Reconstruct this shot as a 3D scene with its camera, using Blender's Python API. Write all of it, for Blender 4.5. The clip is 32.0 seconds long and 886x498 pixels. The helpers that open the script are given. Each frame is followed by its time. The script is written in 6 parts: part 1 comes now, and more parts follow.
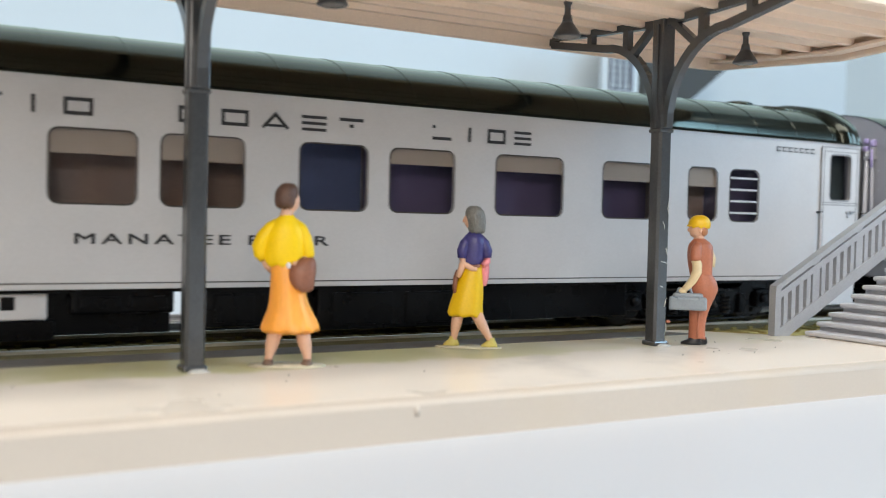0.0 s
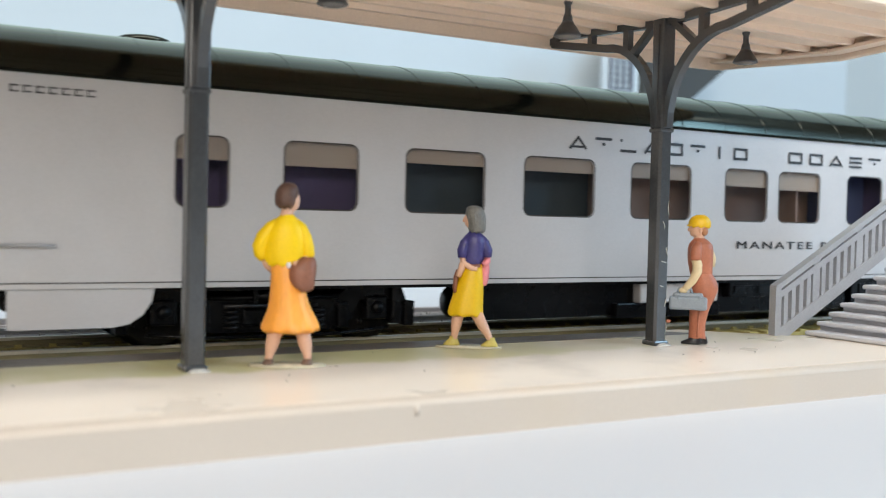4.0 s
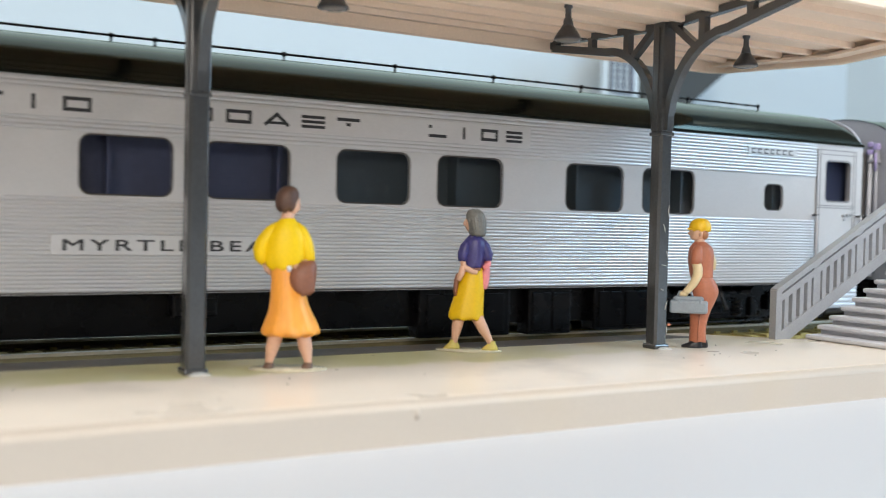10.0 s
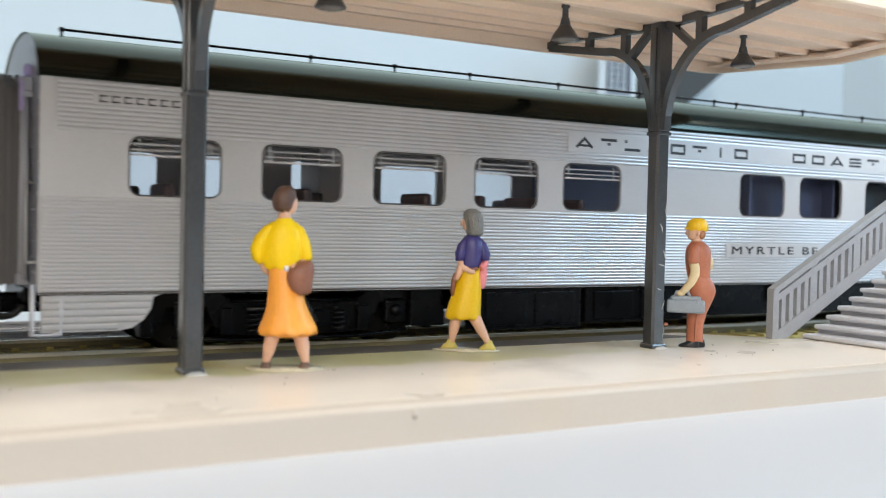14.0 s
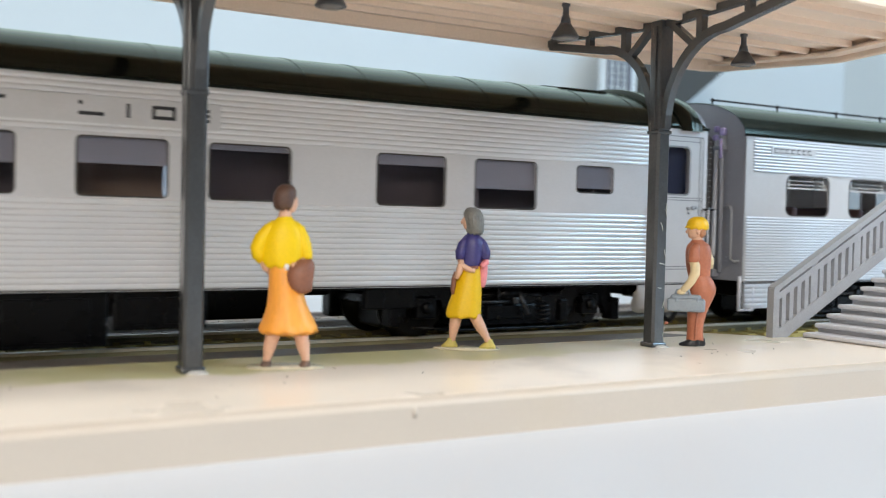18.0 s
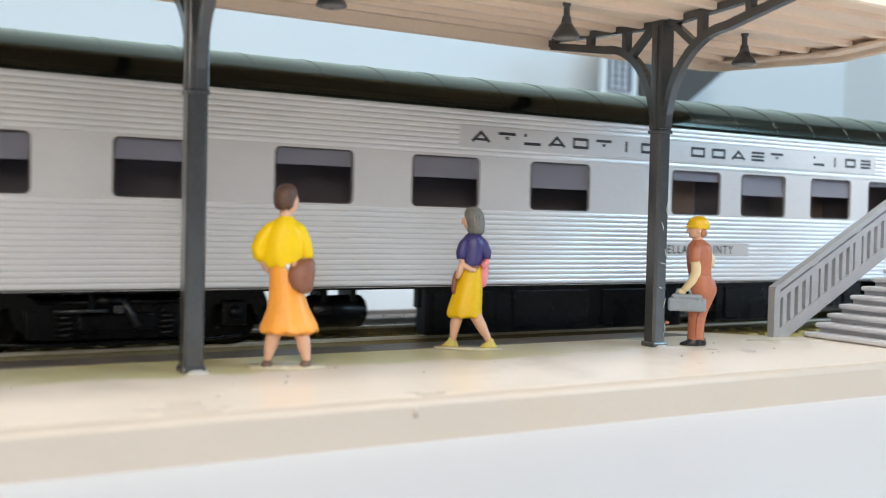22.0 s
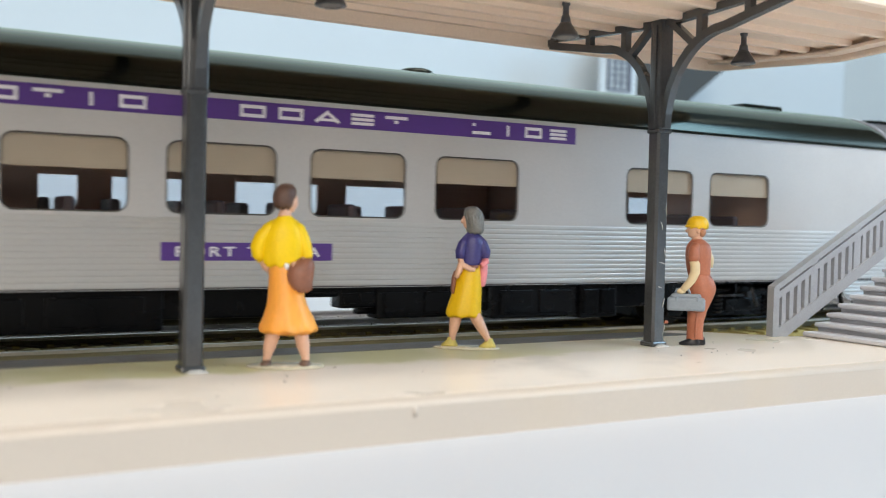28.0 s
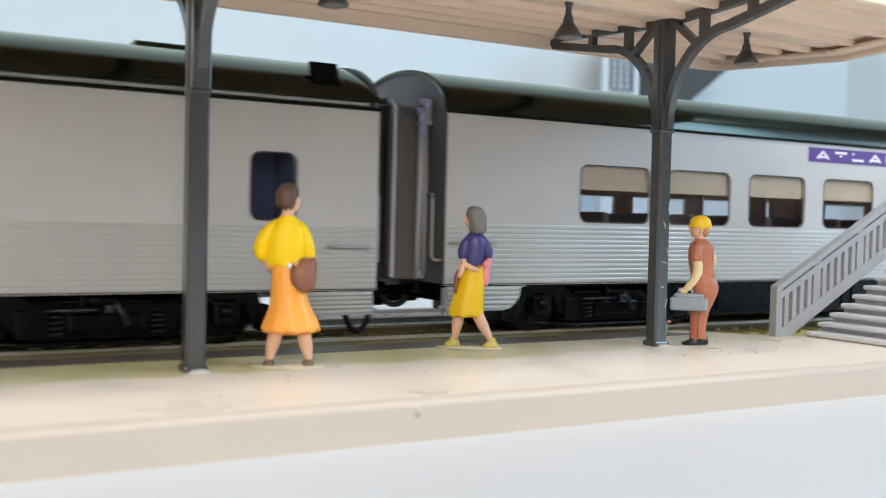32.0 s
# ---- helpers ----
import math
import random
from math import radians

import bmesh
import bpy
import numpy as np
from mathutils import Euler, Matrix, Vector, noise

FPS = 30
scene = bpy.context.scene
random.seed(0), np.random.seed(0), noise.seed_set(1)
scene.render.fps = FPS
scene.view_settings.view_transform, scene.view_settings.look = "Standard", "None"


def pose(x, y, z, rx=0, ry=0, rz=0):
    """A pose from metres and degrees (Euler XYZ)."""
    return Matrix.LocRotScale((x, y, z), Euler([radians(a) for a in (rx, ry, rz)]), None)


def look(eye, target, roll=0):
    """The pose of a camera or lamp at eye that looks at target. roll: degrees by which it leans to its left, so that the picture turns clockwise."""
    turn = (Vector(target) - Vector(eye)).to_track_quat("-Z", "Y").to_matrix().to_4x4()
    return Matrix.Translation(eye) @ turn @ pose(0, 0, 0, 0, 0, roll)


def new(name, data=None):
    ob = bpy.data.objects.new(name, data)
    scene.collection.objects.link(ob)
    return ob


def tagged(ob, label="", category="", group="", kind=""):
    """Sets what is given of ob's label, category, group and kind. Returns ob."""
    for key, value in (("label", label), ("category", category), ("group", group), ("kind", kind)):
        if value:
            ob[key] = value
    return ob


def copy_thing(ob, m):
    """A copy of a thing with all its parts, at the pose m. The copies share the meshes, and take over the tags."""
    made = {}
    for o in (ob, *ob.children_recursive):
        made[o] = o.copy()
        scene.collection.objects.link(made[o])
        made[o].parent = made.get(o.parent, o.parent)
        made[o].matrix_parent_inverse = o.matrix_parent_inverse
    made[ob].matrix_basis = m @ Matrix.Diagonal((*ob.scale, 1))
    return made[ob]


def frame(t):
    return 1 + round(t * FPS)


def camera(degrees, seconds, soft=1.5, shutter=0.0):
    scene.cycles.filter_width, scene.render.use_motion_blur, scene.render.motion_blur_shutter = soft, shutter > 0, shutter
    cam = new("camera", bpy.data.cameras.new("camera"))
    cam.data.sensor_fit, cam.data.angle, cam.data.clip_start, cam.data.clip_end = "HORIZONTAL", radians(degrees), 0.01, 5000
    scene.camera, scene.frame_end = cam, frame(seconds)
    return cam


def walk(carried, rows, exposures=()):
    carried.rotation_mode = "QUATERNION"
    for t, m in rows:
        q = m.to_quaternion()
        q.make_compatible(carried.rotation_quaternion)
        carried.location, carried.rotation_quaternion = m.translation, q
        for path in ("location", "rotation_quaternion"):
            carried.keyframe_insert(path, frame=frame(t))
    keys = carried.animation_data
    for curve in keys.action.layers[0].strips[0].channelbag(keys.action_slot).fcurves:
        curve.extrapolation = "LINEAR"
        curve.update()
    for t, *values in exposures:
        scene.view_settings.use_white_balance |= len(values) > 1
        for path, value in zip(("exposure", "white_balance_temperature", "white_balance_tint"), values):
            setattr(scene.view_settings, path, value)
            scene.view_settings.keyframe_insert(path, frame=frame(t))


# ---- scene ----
# Miniature station in HO scale. Builders below take millimetres; x runs along the track, y away from the camera,
# z up from the white table top. MM turns them into metres.
MM = 0.001
EYE_Z = 23.2
cam = camera(47.07, 32.0, soft=1.05, shutter=0.5)
cam.data.dof.use_dof = True
cam.data.dof.focus_distance = 0.166
cam.data.dof.aperture_fstop = 31.0

YAW, PITCH, ROLL, FOCAL = radians(30.493), radians(-1.586), 1.374, 1800.0


def camera_rows():
    """Small sway of the hand: seconds, sideways and downward drift of the view."""
    sway = [(0, 4.6, -3.8), (1, 4.4, -4.3), (2, 4.4, -4.9), (3, 4.6, -4.7), (4.5, 5.2, -4.3), (6, 6.1, -4.3), (7, 6.1, -3.9), (8, 6.1, -4.3),
            (9, 6.1, -3.2), (9.5, 6.0, -1.0), (10, 5.7, 1.8), (11, 5.6, 1.6), (11.5, 2.0, 1.5), (12, 0.2, 1.2), (13, 0, 0.1), (14, 0.9, 1.2),
            (17, 1.6, 0), (18, 1.5, -1.2), (19, 0.2, -0.4), (20, 0.8, -1.5), (21, 1.7, -2.8), (22, 2.9, -1.9), (23, 3.1, -1.6), (24, 2.8, -2.8),
            (25, 1.5, -2.0), (28, 1.5, -2.7), (29, 1.5, -4.4), (30, 2.8, -3.8), (30.5, 3.6, -5.9), (31, 5.9, -7.3), (31.5, 6.1, -4.8), (32, 6.1, -3.2)]
    fwd = Vector((math.sin(YAW) * math.cos(PITCH), math.cos(YAW) * math.cos(PITCH), math.sin(PITCH)))
    side = Vector((math.cos(YAW), -math.sin(YAW), 0))
    up = side.cross(fwd)
    a = radians(ROLL)
    right, top = math.cos(a) * side + math.sin(a) * up, math.cos(a) * up - math.sin(a) * side
    eye = Vector((0, 0, EYE_Z * MM))
    return [(t, look(eye, eye + fwd - right * (dx / FOCAL) + top * (dy / FOCAL), ROLL)) for t, dx, dy in sway]


walk(cam, camera_rows())

# ---- light: a room with two windows, soft overcast daylight ----
world = bpy.data.worlds.new("world")
scene.world = world
world.use_nodes = True
sky = world.node_tree.nodes.new("ShaderNodeTexSky")
sky.sky_type, sky.sun_disc, sky.sun_elevation, sky.sun_rotation = "NISHITA", False, radians(40), radians(120)
back = world.node_tree.nodes["Background"]
world.node_tree.links.new(sky.outputs["Color"], back.inputs["Color"])
back.inputs["Strength"].default_value = 0.12

ROOM = dict(x0=-1.7, x1=1.95, y0=-1.2, y1=1.35, z0=-0.76, z1=1.55)


def window_light(name, place, towards, w, h, watts, colour):
    lamp = bpy.data.lights.new(name, "AREA")
    lamp.shape, lamp.size, lamp.size_y, lamp.energy, lamp.color = "RECTANGLE", w, h, watts, colour
    ob = new(name, lamp)
    ob.matrix_world = look(place, towards)
    return ob


window_light("window_light_right", (1.53, -1.17, 0.97), (1.45, 0, 0.45), 0.66, 1.0, 16, (0.42, 0.73, 1.0))
window_light("window_light_east", (1.94, -0.50, 0.56), (0, -0.4, 0.4), 1.2, 0.58, 4.6, (0.42, 0.70, 1.0))
# Unseen window added at the left as warm fill for the near faces.
window_light("added_fill_light_left", (-0.70, -1.17, 0.70), (-0.5, 0, 0.3), 1.0, 0.92, 12.2, (1.0, 0.89, 0.76))
window_light("ceiling_lamp_light", (0.25, -0.40, 1.49), (0.25, -0.20, 0), 2.7, 0.9, 31, (1.0, 0.96, 0.90))
scene.view_settings.exposure = 0.55


# ---- materials ----
def material(name, colour, rough=0.5, metal=0.0, vary=0.10, scale=300.0, bump=0.05, dist=0.0001, fine=3000.0, spec=0.5, rand=0.0, stain=None, stain_scale=60.0, stain_at=0.62, stretch=None, coat=0.0, gloss_var=0.10):
    """Procedural surface: two scales of noise in colour and gloss, fine bump, optional stains and random tint per object."""
    m = bpy.data.materials.new(name)
    m.use_nodes = True
    nt = m.node_tree
    n, l = nt.nodes, nt.links
    b = n["Principled BSDF"]
    tc = n.new("ShaderNodeTexCoord")
    src = tc.outputs["Object"]
    if stretch:
        mp = n.new("ShaderNodeMapping")
        mp.inputs["Scale"].default_value = stretch
        l.new(src, mp.inputs["Vector"])
        src = mp.outputs["Vector"]
    n1, n2 = n.new("ShaderNodeTexNoise"), n.new("ShaderNodeTexNoise")
    n1.inputs["Scale"].default_value, n1.inputs["Detail"].default_value = scale, 4
    n2.inputs["Scale"].default_value, n2.inputs["Detail"].default_value = fine, 3
    l.new(src, n1.inputs["Vector"]), l.new(src, n2.inputs["Vector"])
    add = n.new("ShaderNodeMath")
    add.operation = "ADD"
    l.new(n1.outputs["Fac"], add.inputs[0]), l.new(n2.outputs["Fac"], add.inputs[1])
    mr = n.new("ShaderNodeMapRange")
    mr.inputs["From Min"].default_value, mr.inputs["From Max"].default_value = 0.6, 1.4
    mr.inputs["To Min"].default_value, mr.inputs["To Max"].default_value = 1 - vary, 1 + vary
    l.new(add.outputs[0], mr.inputs["Value"])
    val = mr.outputs["Result"]
    if rand:
        oi = n.new("ShaderNodeObjectInfo")
        mr2 = n.new("ShaderNodeMapRange")
        mr2.inputs["To Min"].default_value, mr2.inputs["To Max"].default_value = 1 - rand, 1 + rand
        l.new(oi.outputs["Random"], mr2.inputs["Value"])
        mu = n.new("ShaderNodeMath")
        mu.operation = "MULTIPLY"
        l.new(val, mu.inputs[0]), l.new(mr2.outputs["Result"], mu.inputs[1])
        val = mu.outputs[0]
    vm = n.new("ShaderNodeVectorMath")
    vm.operation = "SCALE"
    vm.inputs[0].default_value = colour
    l.new(val, vm.inputs["Scale"])
    out = vm.outputs["Vector"]
    if stain:
        n3 = n.new("ShaderNodeTexNoise")
        n3.inputs["Scale"].default_value, n3.inputs["Detail"].default_value = stain_scale, 5
        l.new(src, n3.inputs["Vector"])
        mr3 = n.new("ShaderNodeMapRange")
        mr3.inputs["From Min"].default_value, mr3.inputs["From Max"].default_value = stain_at, stain_at + 0.12
        mr3.inputs["To Max"].default_value = 0.8
        l.new(n3.outputs["Fac"], mr3.inputs["Value"])
        mix = n.new("ShaderNodeMix")
        mix.data_type = "RGBA"
        mix.inputs["B"].default_value = (*stain, 1)
        l.new(mr3.outputs["Result"], mix.inputs["Factor"]), l.new(out, mix.inputs["A"])
        out = mix.outputs["Result"]
    l.new(out, b.inputs["Base Color"])
    mrr = n.new("ShaderNodeMapRange")
    mrr.inputs["To Min"].default_value, mrr.inputs["To Max"].default_value = max(0.03, rough - gloss_var), min(1, rough + gloss_var)
    l.new(n1.outputs["Fac"], mrr.inputs["Value"])
    l.new(mrr.outputs["Result"], b.inputs["Roughness"])
    b.inputs["Metallic"].default_value = metal
    b.inputs["Specular IOR Level"].default_value = spec
    b.inputs["Coat Weight"].default_value = coat
    if bump:
        bp = n.new("ShaderNodeBump")
        bp.inputs["Strength"].default_value, bp.inputs["Distance"].default_value = bump, dist
        l.new(n2.outputs["Fac"], bp.inputs["Height"])
        l.new(bp.outputs["Normal"], b.inputs["Normal"])
    return m


def glass(name, tint, gloss):
    """Thin clear pane: see-through, with more gloss towards grazing view."""
    m = bpy.data.materials.new(name)
    m.use_nodes = True
    n, l = m.node_tree.nodes, m.node_tree.links
    n.clear()
    out, mix, tr, gl, lw, pw, mu = (n.new("ShaderNode" + k) for k in ("OutputMaterial", "MixShader", "BsdfTransparent", "BsdfGlossy", "LayerWeight", "Math", "Math"))
    pw.operation, mu.operation = "POWER", "MULTIPLY_ADD"
    pw.inputs[1].default_value = 5.0
    mu.inputs[1].default_value, mu.inputs[2].default_value = 0.6, 0.035
    lw.inputs["Blend"].default_value = 0.5
    tr.inputs["Color"].default_value = (*tint, 1)
    gl.inputs["Roughness"].default_value = gloss
    l.new(lw.outputs["Facing"], pw.inputs[0]), l.new(pw.outputs[0], mu.inputs[0]), l.new(mu.outputs[0], mix.inputs["Fac"])
    l.new(tr.outputs[0], mix.inputs[1]), l.new(gl.outputs[0], mix.inputs[2]), l.new(mix.outputs[0], out.inputs["Surface"])
    return m


TABLE = material("pale_grey_table_laminate", (0.54, 0.56, 0.595), 0.45, vary=0.03, scale=20, bump=0.02)
# Slab lowered and top raised in tone to offset the shade under the canopy.
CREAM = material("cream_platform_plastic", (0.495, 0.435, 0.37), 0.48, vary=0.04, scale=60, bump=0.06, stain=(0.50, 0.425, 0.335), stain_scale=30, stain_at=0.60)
PLAT_TOP = material("platform_top_lifted_for_shade", (0.77, 0.69, 0.595), 0.30, vary=0.06, scale=90, bump=0.08, gloss_var=0.08, stain=(0.62, 0.55, 0.47), stain_scale=75, stain_at=0.60)


def dusty_band(m, colour, y0, y1, x0, x1):
    """Lays a soft-edged stripe of dust along x between y0 and y1 (metres in the object's space), fading out from x0 to x1."""
    n, l = m.node_tree.nodes, m.node_tree.links
    b = n["Principled BSDF"]
    base = b.inputs["Base Color"].links[0].from_socket
    tc, sep, noise = n.new("ShaderNodeTexCoord"), n.new("ShaderNodeSeparateXYZ"), n.new("ShaderNodeTexNoise")
    noise.inputs["Scale"].default_value, noise.inputs["Detail"].default_value = 130, 6
    l.new(tc.outputs["Object"], sep.inputs[0]), l.new(tc.outputs["Object"], noise.inputs["Vector"])

    def step(src, a, c, lo=0.0, hi=1.0):
        r = n.new("ShaderNodeMapRange")
        r.interpolation_type = "SMOOTHSTEP"
        for k, v in zip(("From Min", "From Max", "To Min", "To Max"), (a, c, lo, hi)):
            r.inputs[k].default_value = v
        l.new(src, r.inputs["Value"])
        return r.outputs["Result"]

    def times(p, q, op="MULTIPLY"):
        k = n.new("ShaderNodeMath")
        k.operation = op
        l.new(p, k.inputs[0]), l.new(q, k.inputs[1])
        return k.outputs[0]
    wob = step(noise.outputs["Fac"], 0.3, 0.7, -0.0016, 0.0016)
    y = times(sep.outputs["Y"], wob, "ADD")
    mask = times(times(step(y, y0 - 0.0016, y0 + 0.0016), step(y, y1 - 0.001, y1 + 0.001, 1, 0)), step(sep.outputs["X"], x0, x1, 1.0, 0.3))
    mask = times(mask, step(noise.outputs["Fac"], 0.25, 0.6, 0.55, 1.0))
    mix = n.new("ShaderNodeMix")
    mix.data_type = "RGBA"
    mix.inputs["B"].default_value = (*colour, 1)
    l.new(mask, mix.inputs["Factor"]), l.new(base, mix.inputs["A"]), l.new(mix.outputs["Result"], b.inputs["Base Color"])


dusty_band(PLAT_TOP, (0.55, 0.51, 0.26), 0.0020, 0.0165, 0.0, 0.065)
CANOPY = material("cream_canopy_plastic", (0.88, 0.70, 0.55), 0.5, vary=0.05, scale=150, bump=0.12, rand=0.03)
POST_GREY = material("dark_graphite_post_paint", (0.050, 0.053, 0.056), 0.20, metal=0.08, vary=0.2, scale=350, bump=0.12, gloss_var=0.06, spec=0.9, stain=(0.085, 0.088, 0.09), stain_scale=330, stain_at=0.72)
EDGE_GREY = material("dark_grey_edge_shade_and_crumbs", (0.105, 0.090, 0.075), 0.34, vary=0.15, scale=200, bump=0.3, stain=(0.16, 0.14, 0.11), stain_scale=120, stain_at=0.6)
GLUE = material("dried_glue", (0.52, 0.51, 0.48), 0.25, vary=0.15, scale=700, bump=0.4)
STAIR_GREY = material("light_grey_stair_plastic", (0.57, 0.58, 0.62), 0.38, vary=0.06, scale=260, bump=0.12, rand=0.03, stain=(0.50, 0.51, 0.49), stain_scale=160, stain_at=0.66)
RAILING_GREY = material("grey_railing_plastic", (0.33, 0.34, 0.36), 0.40, vary=0.10, scale=260, bump=0.12, stain=(0.42, 0.43, 0.44), stain_scale=220, stain_at=0.64)
SILVER = material("silver_painted_side", (0.55, 0.54, 0.54), 0.40, metal=0.18, vary=0.05, scale=110, bump=0.06, stain=(0.46, 0.44, 0.42), stain_scale=45, stain_at=0.70)
SILVER_DULL = material("dull_silver_painted_side", (0.51, 0.495, 0.48), 0.42, metal=0.18, vary=0.05, scale=110, bump=0.06, stain=(0.42, 0.40, 0.375), stain_scale=45, stain_at=0.68)
SILVER_LIGHT = material("light_silver_painted_side", (0.61, 0.60, 0.605), 0.40, metal=0.18, vary=0.05, scale=110, bump=0.06, stain=(0.53, 0.51, 0.50), stain_scale=45, stain_at=0.70)
FLUTE = material("fluted_aluminium", (0.64, 0.64, 0.65), 0.30, metal=0.5, vary=0.04, scale=60, bump=0, gloss_var=0.02)
FLUTE_BRIGHT = material("bright_fluted_aluminium", (0.77, 0.77, 0.78), 0.30, metal=0.45, vary=0.04, scale=60, bump=0, gloss_var=0.02)
FLUTE_DULL = material("dull_fluted_aluminium", (0.53, 0.52, 0.50), 0.32, metal=0.45, vary=0.05, scale=60, bump=0, gloss_var=0.02)
PLATE = material("silver_letter_plate", (0.62, 0.61, 0.61), 0.38, metal=0.3, vary=0.06, scale=200, bump=0.05)


def glossy_paint(name, colour, tint, rough, ior, grain=40.0):
    """Dark enamel: a nearly black body under a tinted gloss that grows towards grazing view, with slight unevenness."""
    m = bpy.data.materials.new(name)
    m.use_nodes = True
    n, l = m.node_tree.nodes, m.node_tree.links
    n.clear()
    out, mix, df, gl, fr, tc, n1, n2, mr, mc = (n.new("ShaderNode" + k) for k in ("OutputMaterial", "MixShader", "BsdfDiffuse", "BsdfGlossy", "Fresnel", "TexCoord", "TexNoise", "TexNoise", "MapRange", "Mix"))
    fr.inputs["IOR"].default_value = ior
    n1.inputs["Scale"].default_value, n1.inputs["Detail"].default_value = grain, 4
    n2.inputs["Scale"].default_value, n2.inputs["Detail"].default_value = grain * 12, 3
    l.new(tc.outputs["Object"], n1.inputs["Vector"]), l.new(tc.outputs["Object"], n2.inputs["Vector"])
    mr.inputs["To Min"].default_value, mr.inputs["To Max"].default_value = rough - 0.04, rough + 0.05
    l.new(n1.outputs["Fac"], mr.inputs["Value"]), l.new(mr.outputs["Result"], gl.inputs["Roughness"])
    mc.data_type = "RGBA"
    mc.inputs["A"].default_value, mc.inputs["B"].default_value = (*[c * 0.75 for c in colour], 1), (*[c * 1.3 for c in colour], 1)
    l.new(n2.outputs["Fac"], mc.inputs["Factor"]), l.new(mc.outputs["Result"], df.inputs["Color"])
    gl.inputs["Color"].default_value = (*tint, 1)
    l.new(fr.outputs[0], mix.inputs["Fac"]), l.new(df.outputs[0], mix.inputs[1]), l.new(gl.outputs[0], mix.inputs[2]), l.new(mix.outputs[0], out.inputs["Surface"])
    return m


ROOF = glossy_paint("black_green_roof_paint", (0.0045, 0.0050, 0.0036), (0.93, 0.98, 0.84), 0.15, 1.45)
BLACK = material("black_underframe_plastic", (0.0022, 0.0022, 0.0026), 0.28, vary=0.35, scale=260, bump=0.15, spec=0.14)
LINKAGE = material("grey_steel_linkage", (0.05, 0.05, 0.052), 0.34, metal=0.7, vary=0.2, scale=300, bump=0.05)
STEEL = material("blackened_wheel_steel", (0.018, 0.017, 0.017), 0.35, metal=0.8, vary=0.2, scale=300, bump=0.05)
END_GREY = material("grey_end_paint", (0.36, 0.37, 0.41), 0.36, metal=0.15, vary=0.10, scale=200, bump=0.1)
SEAM_GREY = material("grey_panel_joint", (0.22, 0.22, 0.225), 0.5, vary=0.1, bump=0)
GASKET = material("dark_window_gasket", (0.05, 0.042, 0.036), 0.5, vary=0.1, bump=0)
LETTER = material("black_lettering", (0.02, 0.02, 0.022), 0.5, vary=0.1, bump=0)
MARKER = material("lavender_clear_plastic", (0.44, 0.38, 0.66), 0.3, vary=0.2, bump=0.05)
PURPLE = material("purple_letter_board", (0.085, 0.030, 0.22), 0.4, vary=0.12, scale=160, bump=0.04)
WHITE_LET = material("white_lettering", (0.78, 0.76, 0.80), 0.5, vary=0.05, bump=0)
PANE = glass("tinted_window_glass", (0.84, 0.84, 0.88), 0.04)
PANE_CLEAR = glass("clear_window_glass", (0.95, 0.95, 0.96), 0.03)
SHADE_BEIGE = material("beige_window_shade", (0.50, 0.42, 0.31), 0.7, vary=0.12, scale=500, bump=0.1, stretch=(1, 1, 6))
SHADE_GREY = material("grey_window_shade", (0.36, 0.36, 0.38), 0.7, vary=0.10, scale=300, bump=0.1)
SLAT = material("white_blind_slat", (0.66, 0.66, 0.64), 0.5, vary=0.06, bump=0.05)
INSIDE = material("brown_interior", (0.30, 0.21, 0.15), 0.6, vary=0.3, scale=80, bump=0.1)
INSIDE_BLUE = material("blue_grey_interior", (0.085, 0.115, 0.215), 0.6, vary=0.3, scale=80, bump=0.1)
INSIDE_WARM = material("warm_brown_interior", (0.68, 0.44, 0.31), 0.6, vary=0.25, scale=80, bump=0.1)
# The next two put tones of reflections in the panes into the walls.
INSIDE_REFLECTED = material("interior_with_blue_pane_reflection", (0.080, 0.098, 0.160), 0.6, vary=0.3, scale=80, bump=0.1)
INSIDE_DARK = material("dark_interior_and_pane_reflection", (0.062, 0.086, 0.088), 0.6, vary=0.3, scale=80, bump=0.1)
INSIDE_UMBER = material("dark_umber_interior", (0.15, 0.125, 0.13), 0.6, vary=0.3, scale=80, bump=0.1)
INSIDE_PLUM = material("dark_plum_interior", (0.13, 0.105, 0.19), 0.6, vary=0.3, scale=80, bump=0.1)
INSIDE_PALE_BLUE = material("sky_blue_bulkhead_paint", (0.30, 0.40, 0.66), 0.6, vary=0.15, scale=80, bump=0.1)
INSIDE_GREY = material("pale_grey_interior", (0.74, 0.70, 0.67), 0.6, vary=0.2, scale=80, bump=0.1)
SEAT_DARK = material("dark_seat_plastic", (0.070, 0.042, 0.045), 0.5, vary=0.25, bump=0.1)
RUBBER = material("black_rubber_hose", (0.012, 0.012, 0.012), 0.5, vary=0.2, bump=0.1)
DIA_GREY = material("grey_paper_diaphragm", (0.15, 0.142, 0.14), 0.6, vary=0.16, scale=500, bump=0.35, stretch=(1, 1, 0.25))
DIA_EDGE = material("lavender_white_gangway_edge", (0.62, 0.60, 0.74), 0.35, vary=0.12, bump=0.05)
# Grey end paint deepened so its colour carries the shade between cars.
END_DARK = material("dark_grey_end_paint_with_gap_shade", (0.115, 0.115, 0.118), 0.38, metal=0.15, vary=0.12, scale=200, bump=0.1)
DIAPHRAGM = material("dark_diaphragm_rubber", (0.022, 0.022, 0.025), 0.55, vary=0.3, scale=300, bump=0.3)
RAIL = material("worn_nickel_silver_rail_head", (0.62, 0.59, 0.50), 0.32, metal=0.55, vary=0.12, scale=200, bump=0.05)
RAIL_SIDE = material("olive_brown_rail_web", (0.19, 0.165, 0.085), 0.55, vary=0.2, scale=200, bump=0.1)
